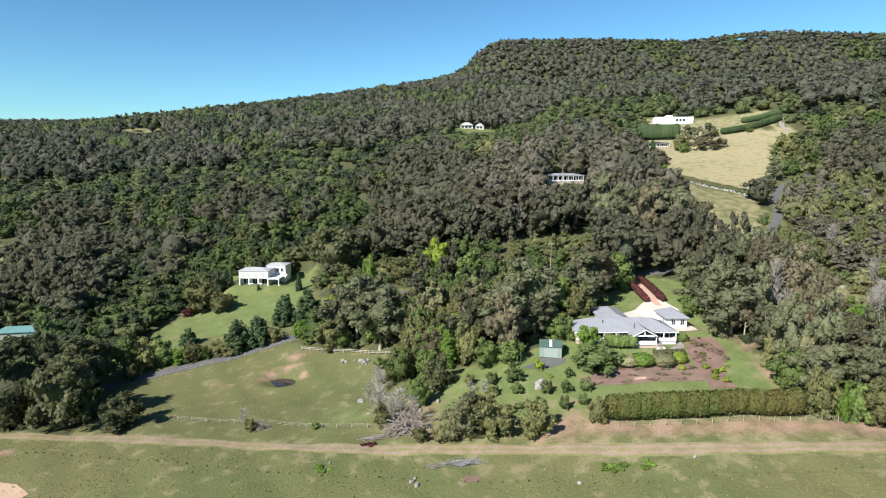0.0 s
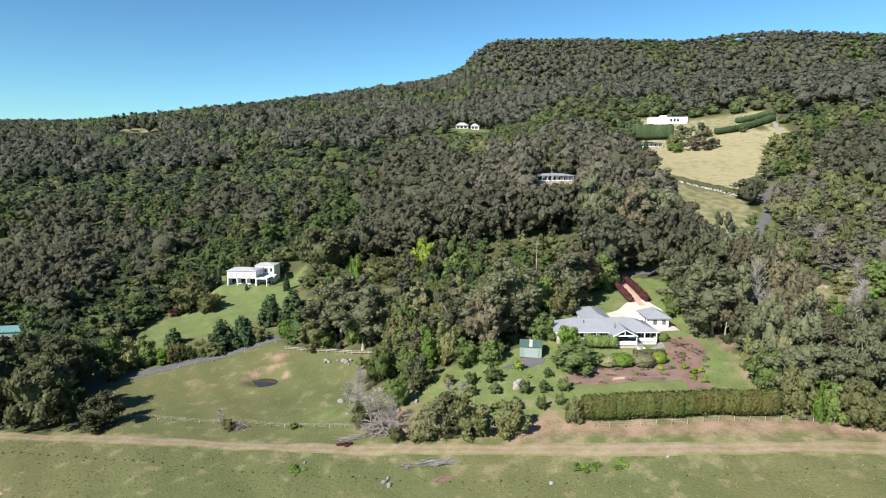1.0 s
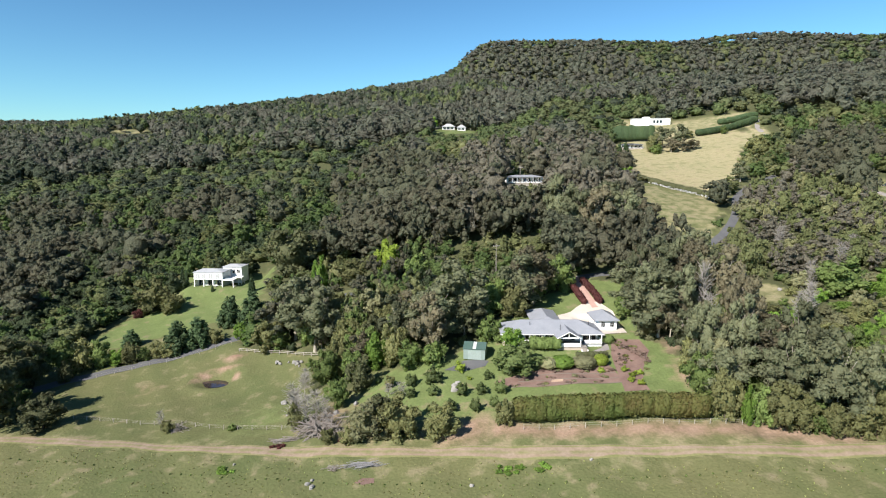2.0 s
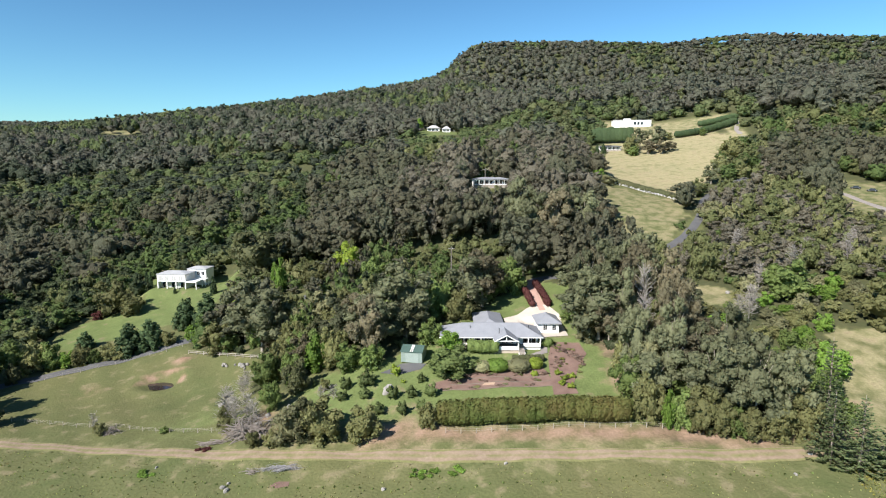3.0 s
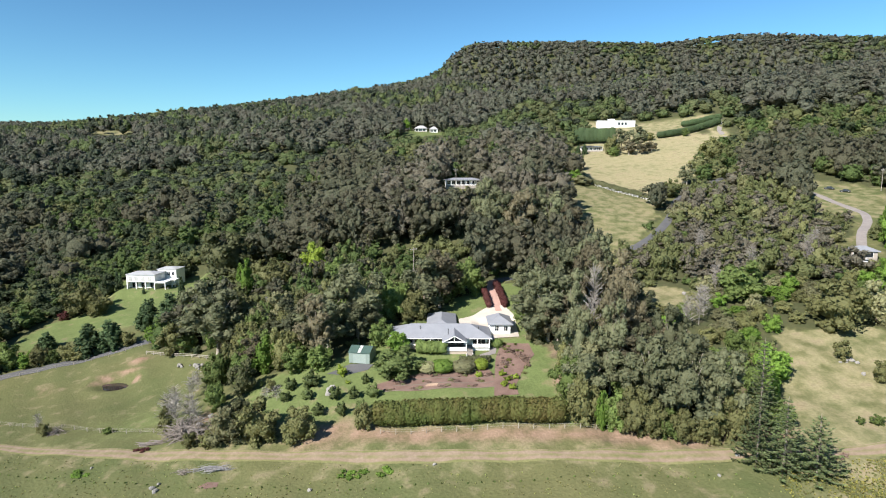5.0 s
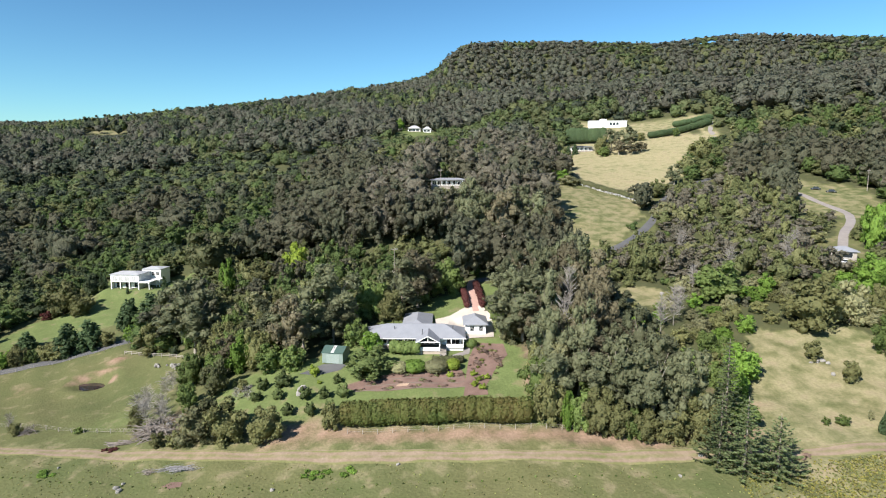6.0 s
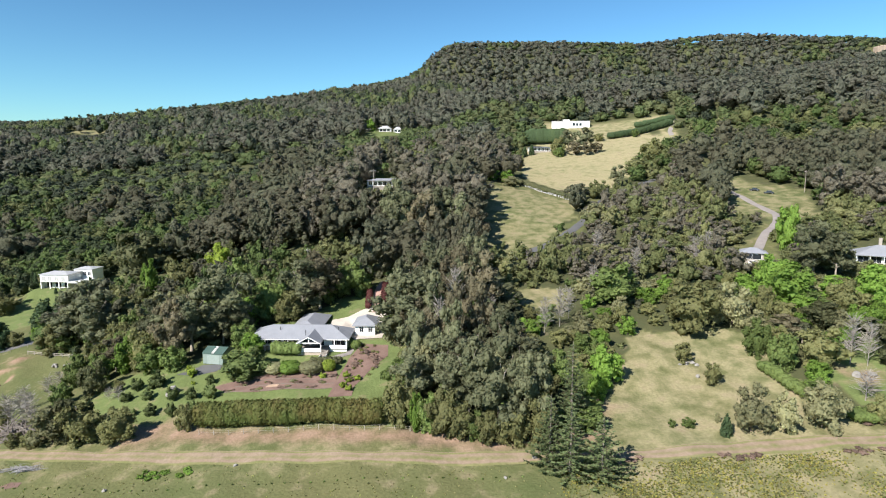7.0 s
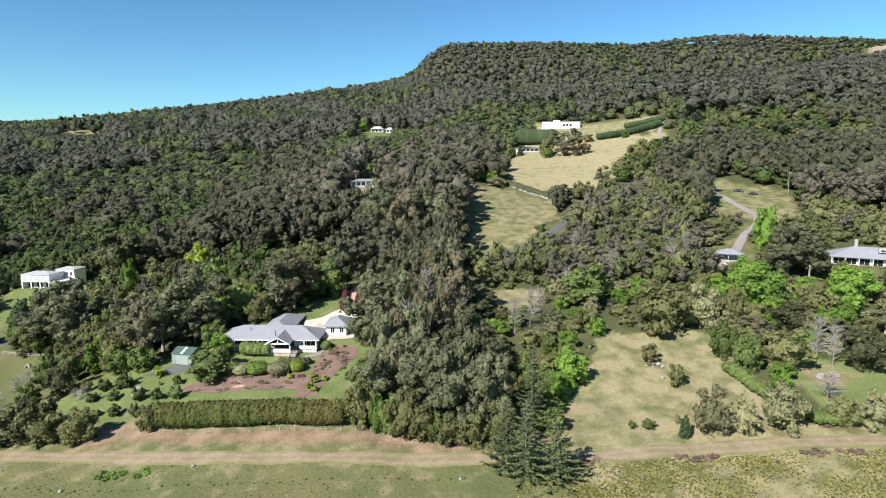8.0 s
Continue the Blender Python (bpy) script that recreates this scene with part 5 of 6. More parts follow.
ribbon("driveway", [(66.0, 202), (65.2, 196), (65.0, 186), (65.6, 178), (65.8, 175)], 3.2, BRICKPAVE, "pink brick-paved drive between red hedges", 0.16, category="driveway")
patch("forecourt", [(63.4, 179.5), (67.8, 179), (70.4, 170), (69.8, 156.0), (62.6, 154.5), (60.8, 157), (60.6, 163), (57, 165.5), (53.4, 166.2), (53.4, 170.6), (58, 173.4)], CONCRETE, "pale paved forecourt in front of the garage", 0.14)
patch("shed_apron", [(24.6, 145.4), (31, 144.4), (29.8, 141.8), (24, 140.2), (19.4, 141.4)], ASPHALT, "dark gravel apron in front of the shed", 0.08)
patch("garden_path", [(57.0, 143.4), (62.6, 147.2), (63.6, 154.4), (62.2, 154.6), (61.0, 148.4), (56.6, 145.0)], GRAVEL, "pale garden path round the verandah", 0.08)
patch("garden_bed", [(31.5, 134.2), (35, 131.6), (40, 130.6), (61.6, 131.0), (60.8, 138), (59.5, 141.6), (52, 141), (44, 138.5), (38, 137)], MULCH, "terraced mulch bed below the house", 0.07, "garden bed")
patch("garden_bed_side", [(60.6, 126.9), (66.2, 126.6), (66.0, 131), (68.5, 138), (72.5, 146), (72.0, 152.5), (64.6, 153.0), (62.4, 145), (61.6, 138)], MULCH, "mulched side bed with shrubs", 0.07, "garden bed")
for i, yy in enumerate((131.0, 133.2, 135.6)):
    ribbon("bed_edging", [(35 + i * 2, yy + 0.2), (48, yy), (61.2 - i * 0.3, yy)], 0.22, BED_TIMBER, "weathered timber edging of the bed", 0.2, category="edging", across=2)
patch("bed_gravel", [(44.6, 132.2), (47.4, 132.0), (47.8, 133.0), (45.2, 133.3)], SOIL, "pale gravel corner in the bed", 0.12, "gravel")


# ---- hedges and garden shrubs ----
def hedge(name, line, width, height, kind, label, lobe=1.6, category="hedge", group="", detail=34, top_uneven=0.06):
    """A dense hedge of overlapping lobes along a line, with stems below."""
    rng = np.random.default_rng(int(abs(line[0][0] * 13 + line[0][1] * 7)) + 3)
    c = smooth_line(line, lobe)
    x0, y0 = c[0]
    z0 = ground_z(x0, y0)
    ob = thing(name, pose(x0, y0, z0), label, category, group)
    z = land(c[:, 0], c[:, 1]) - z0
    cl = []
    for (x, y), g in zip(c, z):
        hh = height * rng.uniform(1 - top_uneven, 1 + top_uneven)
        cl.append(((x - x0, y - y0 + rng.uniform(-0.06, 0.06) * width, g + hh * 0.53), (lobe * rng.uniform(1.2, 1.7), width * rng.uniform(0.46, 0.52), hh * 0.47)))
    v, t, q = crown_np(rng, cl, ICO2, detail, 0.30, core=0.95, up=0.25, power=0.62)
    piece("foliage", mesh_np("foliage", v, t, q, [LEAF[kind]]), ob)
    stems = [tube([(x - x0, y - y0, g - 0.2), (x - x0, y - y0, g + height * 0.4)], [0.07, 0.05], 5) for (x, y), g in zip(c, z)]
    sv, sq = join(stems)
    tagged(piece("stems", mesh_np("stems", sv, quads=sq, mats=[BARK_DARK]), ob), kind="stuff")
    return ob


hedge("long_hedge", [(35.4, 117.9), (48, 117.2), (60, 116.4), (73.4, 115.8)], 3.6, 5.3, "rust", "long clipped green and rust-brown hedge above the track", 1.1, detail=70, top_uneven=0.05)
hedge("red_hedge", [(62.2, 189.5), (62.7, 184), (63.0, 178.4)], 1.9, 2.0, "red", "clipped dark red hedge along the drive", 0.7, top_uneven=0.02, group="red hedges along the drive")
hedge("red_hedge", [(66.6, 196), (67.3, 187), (67.9, 177.6)], 1.9, 2.0, "red", "clipped dark red hedge along the drive", 0.7, top_uneven=0.02, group="red hedges along the drive")
hedge("clipped_hedge", [(42.6, 147.4), (46.0, 147.2), (48.8, 147.0)], 3.4, 3.3, "green", "clipped green hedge against the verandah", 0.7, top_uneven=0.02)
hedge("low_hedge", [(53.6, 143.2), (56.6, 143.0), (60.2, 143.2)], 1.5, 1.9, "fig", "low dark clipped hedge below the stairs", 0.6, top_uneven=0.02)
hedge("paddock_hedge", [(161.4, 129.5), (163.6, 123), (166.5, 117)], 2.6, 2.4, "green", "dark green hedge bordering the paddock", 1.3)
hedge("garden_hedge", [(170.5, 111.5), (177, 111), (184, 110.8)], 5.0, 2.0, "green", "wide low green hedge above the track", 1.6)
hedge("field_hedge", [(126.5, 324), (136, 311), (145, 299), (152.5, 288.5)], 3.0, 2.6, "fig", "clipped hedge between the two hill paddocks", 2.0, detail=8)
hedge("tall_hedge", [(148, 446), (158, 444), (172, 440)], 5.0, 12.0, "dark", "tall clipped dark green conifer hedge", 2.4, detail=5)
hedge("top_hedge", [(208, 440), (222, 443), (238, 449), (256, 458)], 4.0, 5.0, "dark", "clipped dark hedge along the top paddock", 2.4, detail=5)
hedge("upper_hedge", [(236, 466), (248, 468), (262, 470)], 4.0, 4.5, "dark", "clipped dark hedge along the top paddock", 2.4, detail=5)


def shrub_mesh(seed, kind, h, w, n=7, per=26):
    rng = np.random.default_rng(seed)
    v, t, q = crown_np(rng, clumps_round(rng, h, w, n, 2), ICO1, per * 6.0, 0.13, core=0.92)
    return mesh_np("foliage", v, t, q, [LEAF[kind]])


def clipped_mesh(seed, kind):
    rng = np.random.default_rng(seed)
    v, t, q = crown_np(rng, [((0, 0, 0.95), (1.2, 1.2, 0.98))], ICO3, 420, 0.16, core=0.96, power=0.85)
    return mesh_np("foliage", v, t, q, [LEAF[kind]])


SHRUBS = {}


def shrub(kind, x, y, h, w, label, group="", name="shrub", clipped=False):
    """A shrub: foliage on a short stem."""
    k = "clipped" if clipped else len(SHRUBS) % 3
    if (kind, k) not in SHRUBS:
        SHRUBS[kind, k] = clipped_mesh(len(SHRUBS) + 70, kind) if clipped else shrub_mesh(len(SHRUBS) + 70, kind, 2.0, 1.2)
    ob = thing(name, Matrix.LocRotScale((x, y, ground_z(x, y) - 0.05), Euler((0, 0, x * 3.1)), (w / 1.2, w / 1.2, h / 2.0)), label, "shrub", group)
    piece("foliage", SHRUBS[kind, k], ob)
    tv, tq = tube([(0, 0, -0.1), (0.02, 0, 0.5), (0, 0.02, 1.0)], [0.07, 0.06, 0.03], 5)
    piece("stem", mesh_np("stem", tv, quads=tq, mats=[BARK_DARK]), ob)
    return ob


shrub("pale", 45.0, 138.6, 2.8, 2.1, "rounded pale grey-green shrub below the verandah", clipped=True)
shrub("bright", 48.8, 139.2, 2.9, 2.7, "clipped rounded green shrub below the verandah", clipped=True)
shrub("pale", 54.0, 139.2, 2.8, 2.9, "wide clipped pale green shrub below the verandah", clipped=True)
shrub("yellow", 58.4, 139.8, 2.8, 1.6, "clipped yellow-green ball shrub below the verandah", clipped=True)
shrub("olive", 60.3, 151.0, 1.6, 1.0, "small clipped green shrub by the garden path")
shrub("green", 63.4, 151.4, 2.2, 1.5, "clipped green shrub beside the garage", clipped=True)
shrub("heath", 66.6, 148.0, 0.8, 1.5, "low reddish heath shrub in the side bed")
shrub("heath", 69.2, 144.0, 0.8, 1.4, "low reddish heath shrub in the side bed")
shrub("heath", 64.6, 142.6, 0.7, 1.3, "low reddish heath shrub in the side bed")
for x, y in ((63.2, 136.4), (64.4, 133.6), (63.4, 131.2), (65.0, 129.4), (66.4, 134.6), (57.6, 136.2)):
    shrub("yellow", x, y, 1.3, 1.1, "low yellow-green flowering shrub in the bed", "yellow bed shrubs")
for i in range(46):
    x, y = 35.5 + (i * 2.17) % 25.5, (131.9, 134.2, 136.6)[i % 3] + 0.35 * math.sin(i * 2.0)
    shrub(("heath", "heath", "pale", "heath", "olive")[i % 5], x, y, 0.35 + 0.1 * (i % 3), 0.5 + 0.15 * (i % 4), "low mounded plant in the mulch bed", "bed plants")
for i in range(40):
    a, d = i * 2.4 + 1.1 * math.sin(i * 5.3), (0.55 + 4.6 * math.sqrt(i / 40)) * (1 + 0.25 * math.sin(i * 9.7))
    x, y = 67.2 + d * 0.95 * math.cos(a), 145.0 + d * 1.35 * math.sin(a)
    shrub(("heath", "heath", "rust", "heath", "olive")[i % 5], x, y, 0.35 + 0.15 * (i % 3), 0.5 + 0.12 * (i % 4), "low reddish plant in the side bed", "bed plants")
ORCHARD = [(11.4, 136.8, 2.9, 1.5), (11.5, 131.6, 2.2, 1.3), (16.8, 136.4, 3.4, 2.1), (16.9, 131.2, 2.3, 1.4), (30.0, 136.2, 2.2, 1.1), (35.6, 136.4, 2.0, 0.85), (23.6, 129.6, 2.9, 1.4), (28.0, 129.8, 2.6, 1.3), (32.6, 129.6, 3.0, 1.5), (26.4, 122.8, 2.9, 1.15), (30.6, 123.8, 2.4, 1.15), (21.0, 124.4, 2.4, 1.4), (16.4, 125.0, 1.4, 1.0), (2.6, 142.0, 1.5, 0.6)]
for x, y, h, w in ORCHARD:
    shrub("orchard", x, y, h * 1.15, w * 1.25, "rounded dark green fruit tree in the orchard", "orchard trees", "fruit_tree")
shrub("yellow", 23.4, 140.4, 2.8, 1.6, "yellow-green young fruit tree in the orchard", "orchard trees", "fruit_tree")
shrub("yellow", 25.6, 136.4, 0.9, 0.7, "small yellow-green shrub in the orchard", "orchard trees", "fruit_tree")
plant("bare", 9.2, 132.6, 4.2, 1.9, "grey leafless shrub among the fruit trees")
plant("olive", 6.0, 138.4, 3.4, 1.4, "dull brown-green shrub on the orchard slope")


# ---- other houses ----
def white_house():
    h = thing("villa", Matrix.Translation((-87.6, 246.0, 4.9)) @ pose(0, 0, 0, 0, 0, -3), "white two-storey villa with an open colonnade on the lawn", "house")
    part("wall", boxes((0, 12.5, 0, 0.3, 3.1, 6.2), (0, 0.3, 0.3, 9, 0, 6.2), (12.2, 12.5, 0.3, 9, 0, 6.2), (0.3, 12.2, 8.7, 9, 0, 6.2), (0.3, 12.2, 2.6, 2.9, 0, 2.9)), WHITE, h)
    part("floor_slab", boxes((0.3, 12.2, 0.3, 8.7, 2.9, 3.1)), WHITE, h)
    part("roof", hip(bmesh.new(), -0.3, 12.8, -0.3, 9.3, 6.35, 0.9, 0.2), ROOF_PALE, h)
    for x in (0.0, 4.0, 8.0, 12.1):
        part("column", boxes((x, x + 0.4, 0.002, 0.4, 0, 3.1)), WHITE, h)
    for x in (1.0, 3.6, 6.6, 9.6):
        window(h, x, x + 1.6, 0.0, 3.5, 5.5, 1, pane=CURTAIN)
    for x in (1.0, 5.0, 9.0):
        window(h, x, x + 2.4, 2.6, 0.2, 2.5, 1)
    part("pergola", boxes((12.7, 17.6, -1.0, 5.0, 2.9, 3.3), (12.7, 13.0, -1.0, -0.7, 0, 2.9), (17.3, 17.6, -1.0, -0.7, 0, 2.9), (17.3, 17.6, 4.7, 5.0, 0, 2.9)), WHITE, h, "white flat-roofed pergola")
    part("rear_block", boxes((8.8, 17.2, 9.3, 17, 0, 7.0)), WHITE, h, "white rear block")
    part("rear_roof", hip(bmesh.new(), 8.5, 17.5, 9.0, 17.3, 7.15, 0.8, 0.15), ROOF_PALE, h)
    window(h, 13.2, 14.4, 9.3, 4.4, 6.0, 1)
    window(h, 15.2, 16.4, 9.3, 4.4, 6.0, 1)
    part("carport", boxes((13.6, 18.6, 5.5, 9.0, 2.9, 3.25), (18.2, 18.5, 5.6, 5.9, 0, 2.9), (13.7, 14.0, 5.6, 5.9, 0, 2.9), (18.2, 18.5, 8.6, 8.9, 0, 2.9)), WHITE, h, "white flat-roofed carport")
    return h


def long_house(name, m, w, d, eave, rise, roof, label, panes, posts=True, wall=WHITE):
    """A low house with a hip roof, a row of windows and a verandah."""
    h = thing(name, m, label, "house")
    part("wall", boxes((0, w, 0, 0.25, -2.5, eave), (0, 0.25, 0.25, d, -2.5, eave), (w - 0.25, w, 0.25, d, -2.5, eave), (0.25, w - 0.25, d - 0.25, d, -2.5, eave)), wall, h)
    part("roof", hip(bmesh.new(), -0.7, w + 0.7, -1.8 if posts else -0.6, d + 0.7, eave + 0.1, rise), roof, h)
    for i in range(panes):
        a = 0.6 + (w - 1.2) * i / panes
        window(h, a, a + (w - 1.2) / panes - 0.7, 0.0, 0.4, eave - 0.5, 1)
    if posts:
        part("deck", boxes((-0.3, w + 0.3, -1.7, 0, -2.5, 0)), TIMBER, h, "timber verandah deck")
        for i in range(panes + 1):
            x = w * i / panes
            part("post", boxes((x - 0.08, x + 0.08, -1.6, -1.44, 0, eave)), WHITE, h)
    return h


white_house()
long_house("hill_house", pose(49.5, 281, 48.4, 0, 0, 4), 17, 7, 2.6, 0.9, ROOF_GREY, "long low house with dark windows among the gums", 7)
long_house("pavilion", pose(74.5, 294, 48.4, 0, 0, -8), 7, 5, 2.6, 1.2, ROOF_PALE, "small white pavilion with pale roof among trees", 2, False)
fl = long_house("paddock_house", pose(145, 422, ground_z(150, 424) + 0.5), 15, 6, 2.4, 0.7, surface("dark_blue_roof", (0.10, 0.115, 0.14), (0.13, 0.14, 0.165), 0.4, 0.5), "low blue-grey house at the paddock's edge", 5)
part("solar_panel", boxes((2, 9, -1.2, 2.0, 3.25, 3.33)), surface("solar_glass", (0.03, 0.035, 0.05), (0.04, 0.045, 0.065), 0.5, 0.2), fl, "dark solar panel array")
wb = thing("barn", pose(172, 486, ground_z(186, 488) + 0.2, 0, 0, -7), "long white building with flat parapet on the top paddock", "barn")
part("wall", boxes((0, 30, 0, 8, -2, 4.2), (9, 14, 1, 7, 4.2, 5.6)), WHITE, wb)
part("roof", boxes((-0.3, 8.9, -0.3, 8.3, 4.2, 4.45), (14.1, 30.3, -0.3, 8.3, 4.2, 4.45)), ROOF_PALE, wb)
for i in range(3):
    window(wb, 16.5 + i * 2.6, 18.3 + i * 2.6, 0.0, 0.6, 2.8, 0)
co = long_house("cottage", pose(18, 602, ground_z(24, 606) - 0.3, 0, 0, -4), 12, 7, 3.0, 3.0, ROOF_PALE, "white cottage with steep pale roof above a lawn", 3)
long_house("cottage_wing", pose(33, 600, ground_z(34, 603) - 0.5), 8, 6, 2.8, 2.8, ROOF_PALE, "white cottage wing with pale roof", 2, False)
zr = ground_z(232, 188) - 0.6
rh = long_house("homestead", pose(221.5, 190.0, zr - 0.2, 0, 0, -28), 22, 11, 2.8, 2.8, ROOF_GREY, "grey-roofed homestead with a long verandah", 6)
part("dormer", boxes((12.5, 15.5, 0.5, 3.4, 4.6, 5.8)), ROOF_PALE, rh, "pale roofed dormer")
window(rh, 13.0, 15.0, 0.5, 4.7, 5.5, 1)
part("chimney", boxes((6.4, 7.3, 5, 5.9, 5, 8)), TIMBER, rh, "brown brick chimney")
long_house("carport_house", pose(188, 198, ground_z(192, 201) + 0.1, 0, 0, -22), 7.5, 6, 2.5, 1.4, ROOF_GREY, "grey-roofed garage beside the gravel drive", 1, False, TIMBER)
gr = thing("farm_shed", pose(-166, 209, ground_z(-158, 212) - 0.2, 0, 0, 10), "low shed with a teal green metal roof among trees", "shed")
part("wall", boxes((0, 15, 0, 0.2, 0, 2.8), (0, 0.2, 0.2, 9, 0, 2.8), (14.8, 15, 0.2, 9, 0, 2.8), (0.2, 14.8, 8.8, 9, 0, 2.8)), SHED_WALL, gr)
part("roof", hip(bmesh.new(), -0.5, 15.5, -0.5, 9.5, 2.9, 1.2), surface("teal_roof", (0.10, 0.21, 0.20), (0.13, 0.25, 0.24), 0.3, 0.5), gr)


def car(m, paint, label, group):
    """A parked car: body, cabin glass, wheels, lamps."""
    c = thing("car", m, label, "car", group)
    bm = boxes((-2.2, 2.2, -0.9, 0.9, 0.35, 0.95), bevel=0.12)
    part("body", bm, paint, c)
    bm = bmesh.new()
    box(bm, -1.5, 1.2, -0.8, 0.8, 0.93, 1.5)
    for v in bm.verts:
        if v.co.z > 1.2:
            v.co.x *= 0.72
            v.co.y *= 0.86
    cab = part("cabin", bm, GLASS, c, "dark glazed cabin")
    part("roof", boxes((-1.0, 0.8, -0.68, 0.68, 1.48, 1.54)), paint, cab)
    for x in (-1.4, 1.4):
        for y in (-0.86, 0.86):
            tv, tq = tube([(x, y - 0.1, 0.34), (x, y + 0.1, 0.34)], [0.34, 0.34], 12)
            w = piece("wheel", mesh_np("wheel", tv, quads=tq, mats=[METAL_DARK], smooth=True), c)
            part("rim", boxes((x - 0.15, x + 0.15, y - 0.12, y + 0.12, 0.2, 0.48)), ROOF_PALE, w)
    for y in (-0.65, 0.65):
        part("headlight", boxes((2.15, 2.24, y - 0.18, y + 0.18, 0.66, 0.84)), GLASS, c)
    return c


DARK_PAINT = surface("dark_car_paint", (0.03, 0.035, 0.04), (0.04, 0.045, 0.05), 0.6, 0.3, dents=0.0, spec=0.5)
WHITE_PAINT = surface("white_car_paint", (0.75, 0.75, 0.74), (0.70, 0.70, 0.69), 0.6, 0.3, dents=0.0, spec=0.5)
for x, y, a, paint, label in ((240.5, 294, 150, DARK_PAINT, "dark car parked on the grass beside the hill road"), (244.5, 288, 150, DARK_PAINT, "dark car parked on the grass beside the hill road"), (190.5, 194.6, 80, WHITE_PAINT, "white car parked by the pale-roofed garage"), (186, 191, 60, WHITE_PAINT, "white car parked on the gravel yard")):
    car(pose(x, y, ground_z(x, y) + 0.02, 0, 0, a), paint, label, "parked cars")


# ---- fences, poles ----
def post_fence(name, line, every, post_h, rails, label, material, radius=0.08, rail_r=0.05):
    """Posts with rails or wires between them, following the ground."""
    c = smooth_line(line, every)
    x0, y0 = c[0]
    z0 = ground_z(x0, y0)
    ob = thing(name, pose(x0, y0, z0), label, "fence")
    z = land(c[:, 0], c[:, 1]) - z0
    tv, tq = tube([(0, 0, -0.3), (0.01, 0, post_h * 0.6), (0, 0, post_h)], [radius, radius, radius * 0.85], 6)
    me = mesh_np("post", tv, quads=tq, mats=[material])
    for (x, y), g in zip(c, z):
        piece("post", me, ob, m=pose(x - x0, y - y0, g, 0, 0, x * 40))
    for u in rails:
        pts = np.stack([c[:, 0] - x0, c[:, 1] - y0, z + post_h * u], 1)
        rv, rq = tube(pts, np.full(len(pts), rail_r), 4)
        piece("rail" if rail_r > 0.03 else "wire", mesh_np("rail", rv, quads=rq, mats=[material]), ob)
    return ob


post_fence("rail_fence", [(-45, 177.5), (-36, 174.5), (-28, 172), (-20, 168.5), (-15, 166)], 2.6, 1.2, (0.45, 0.85), "grey weathered timber rail fence along the paddock", TIMBER, 0.11, 0.09)
post_fence("wire_fence", [(-75, 141.2), (-60, 138), (-46, 135), (-30, 130.5), (-16, 126.5), (0, 119.5)], 3.6, 1.15, (0.4, 0.7, 0.95), "wire fence on pale timber posts along the paddock", TIMBER, 0.07, 0.018)
post_fence("hedge_fence", [(36, 114.9), (55, 114.0), (75, 113.6), (96, 110)], 3.0, 1.1, (0.5, 0.95), "wire fence on timber posts below the hedge", TIMBER, 0.07, 0.016)
post_fence("paddock_wall", [(125.5, 321.5), (135, 308.5), (144, 296.5), (151.5, 286)], 1.6, 1.0, (0.35, 0.9), "white post and rail fence below the hill hedge", WHITE, 0.09, 0.06)
post_fence("lane_fence", [(-86, 170), (-72, 175), (-60, 180), (-50, 184.5)], 4.0, 1.1, (0.5, 0.95), "wire fence on timber posts along the asphalt lane", TIMBER, 0.06, 0.015)


def pole(x, y, h):
    """A timber power pole with a cross-arm and insulators."""
    p = thing("power_pole", pose(x, y, ground_z(x, y) - 0.2, 0, 0, 20), "timber power pole with a cross-arm", "power pole", "power poles")
    tv, tq = tube([(0, 0, 0), (0, 0, h)], [0.16, 0.11], 8)
    piece("shaft", mesh_np("shaft", tv, quads=tq, mats=[TIMBER], smooth=True), p)
    arm = part("cross_arm", boxes((-1.2, 1.2, -0.06, 0.06, h - 0.9, h - 0.76)), TIMBER, p)
    for x in (-1.1, -0.5, 0.5, 1.1):
        part("insulator", boxes((x - 0.05, x + 0.05, -0.05, 0.05, h - 0.76, h - 0.56)), WHITE, arm)


for x, y, h in ((260.5, 286, 11), (38, 206, 13), (54, 268, 18)):
    pole(x, y, h)


# ---- pond, rocks, fallen wood ----
bm = bmesh.new()
ring = [bm.verts.new((-46.2 + 4.7 * math.cos(a) * (1 + 0.15 * math.sin(3 * a)), 162.8 + 3.2 * math.sin(a) * (1 + 0.15 * math.sin(2 * a)), ground_z(-46.6, 163.2) + 0.62)) for a in np.linspace(0, 6.28, 28, endpoint=False)]
bm.faces.new(ring)
me = bpy.data.meshes.new("pond")
bm.to_mesh(me)
bm.free()
me.materials.append(WATER)
tagged(new("water", me), "small dark pond in a hollow of the paddock", "pond", kind="structure")


def rock(x, y, w, h, label="pale grey field stone lying in the grass", group="field stones", name="rock"):
    rng = np.random.default_rng(int(abs(x * 31 + y * 17)))
    v, f = lump(rng, ICO3, 0.22)
    v = np.round(v * 2.6) / 2.6 * 0.45 + v * 0.55
    v = v * np.array([w, w * rng.uniform(0.6, 0.9), h])
    me = mesh_np("rock", v, tris=f, mats=[ROCK])
    me.polygons.foreach_set("use_smooth", np.zeros(len(me.polygons), bool))
    ob = new(name, me)
    ob.matrix_basis = pose(x, y, ground_z(x, y) + h * 0.35, 0, 0, x * 50)
    return tagged(ob, label, "rock", group)


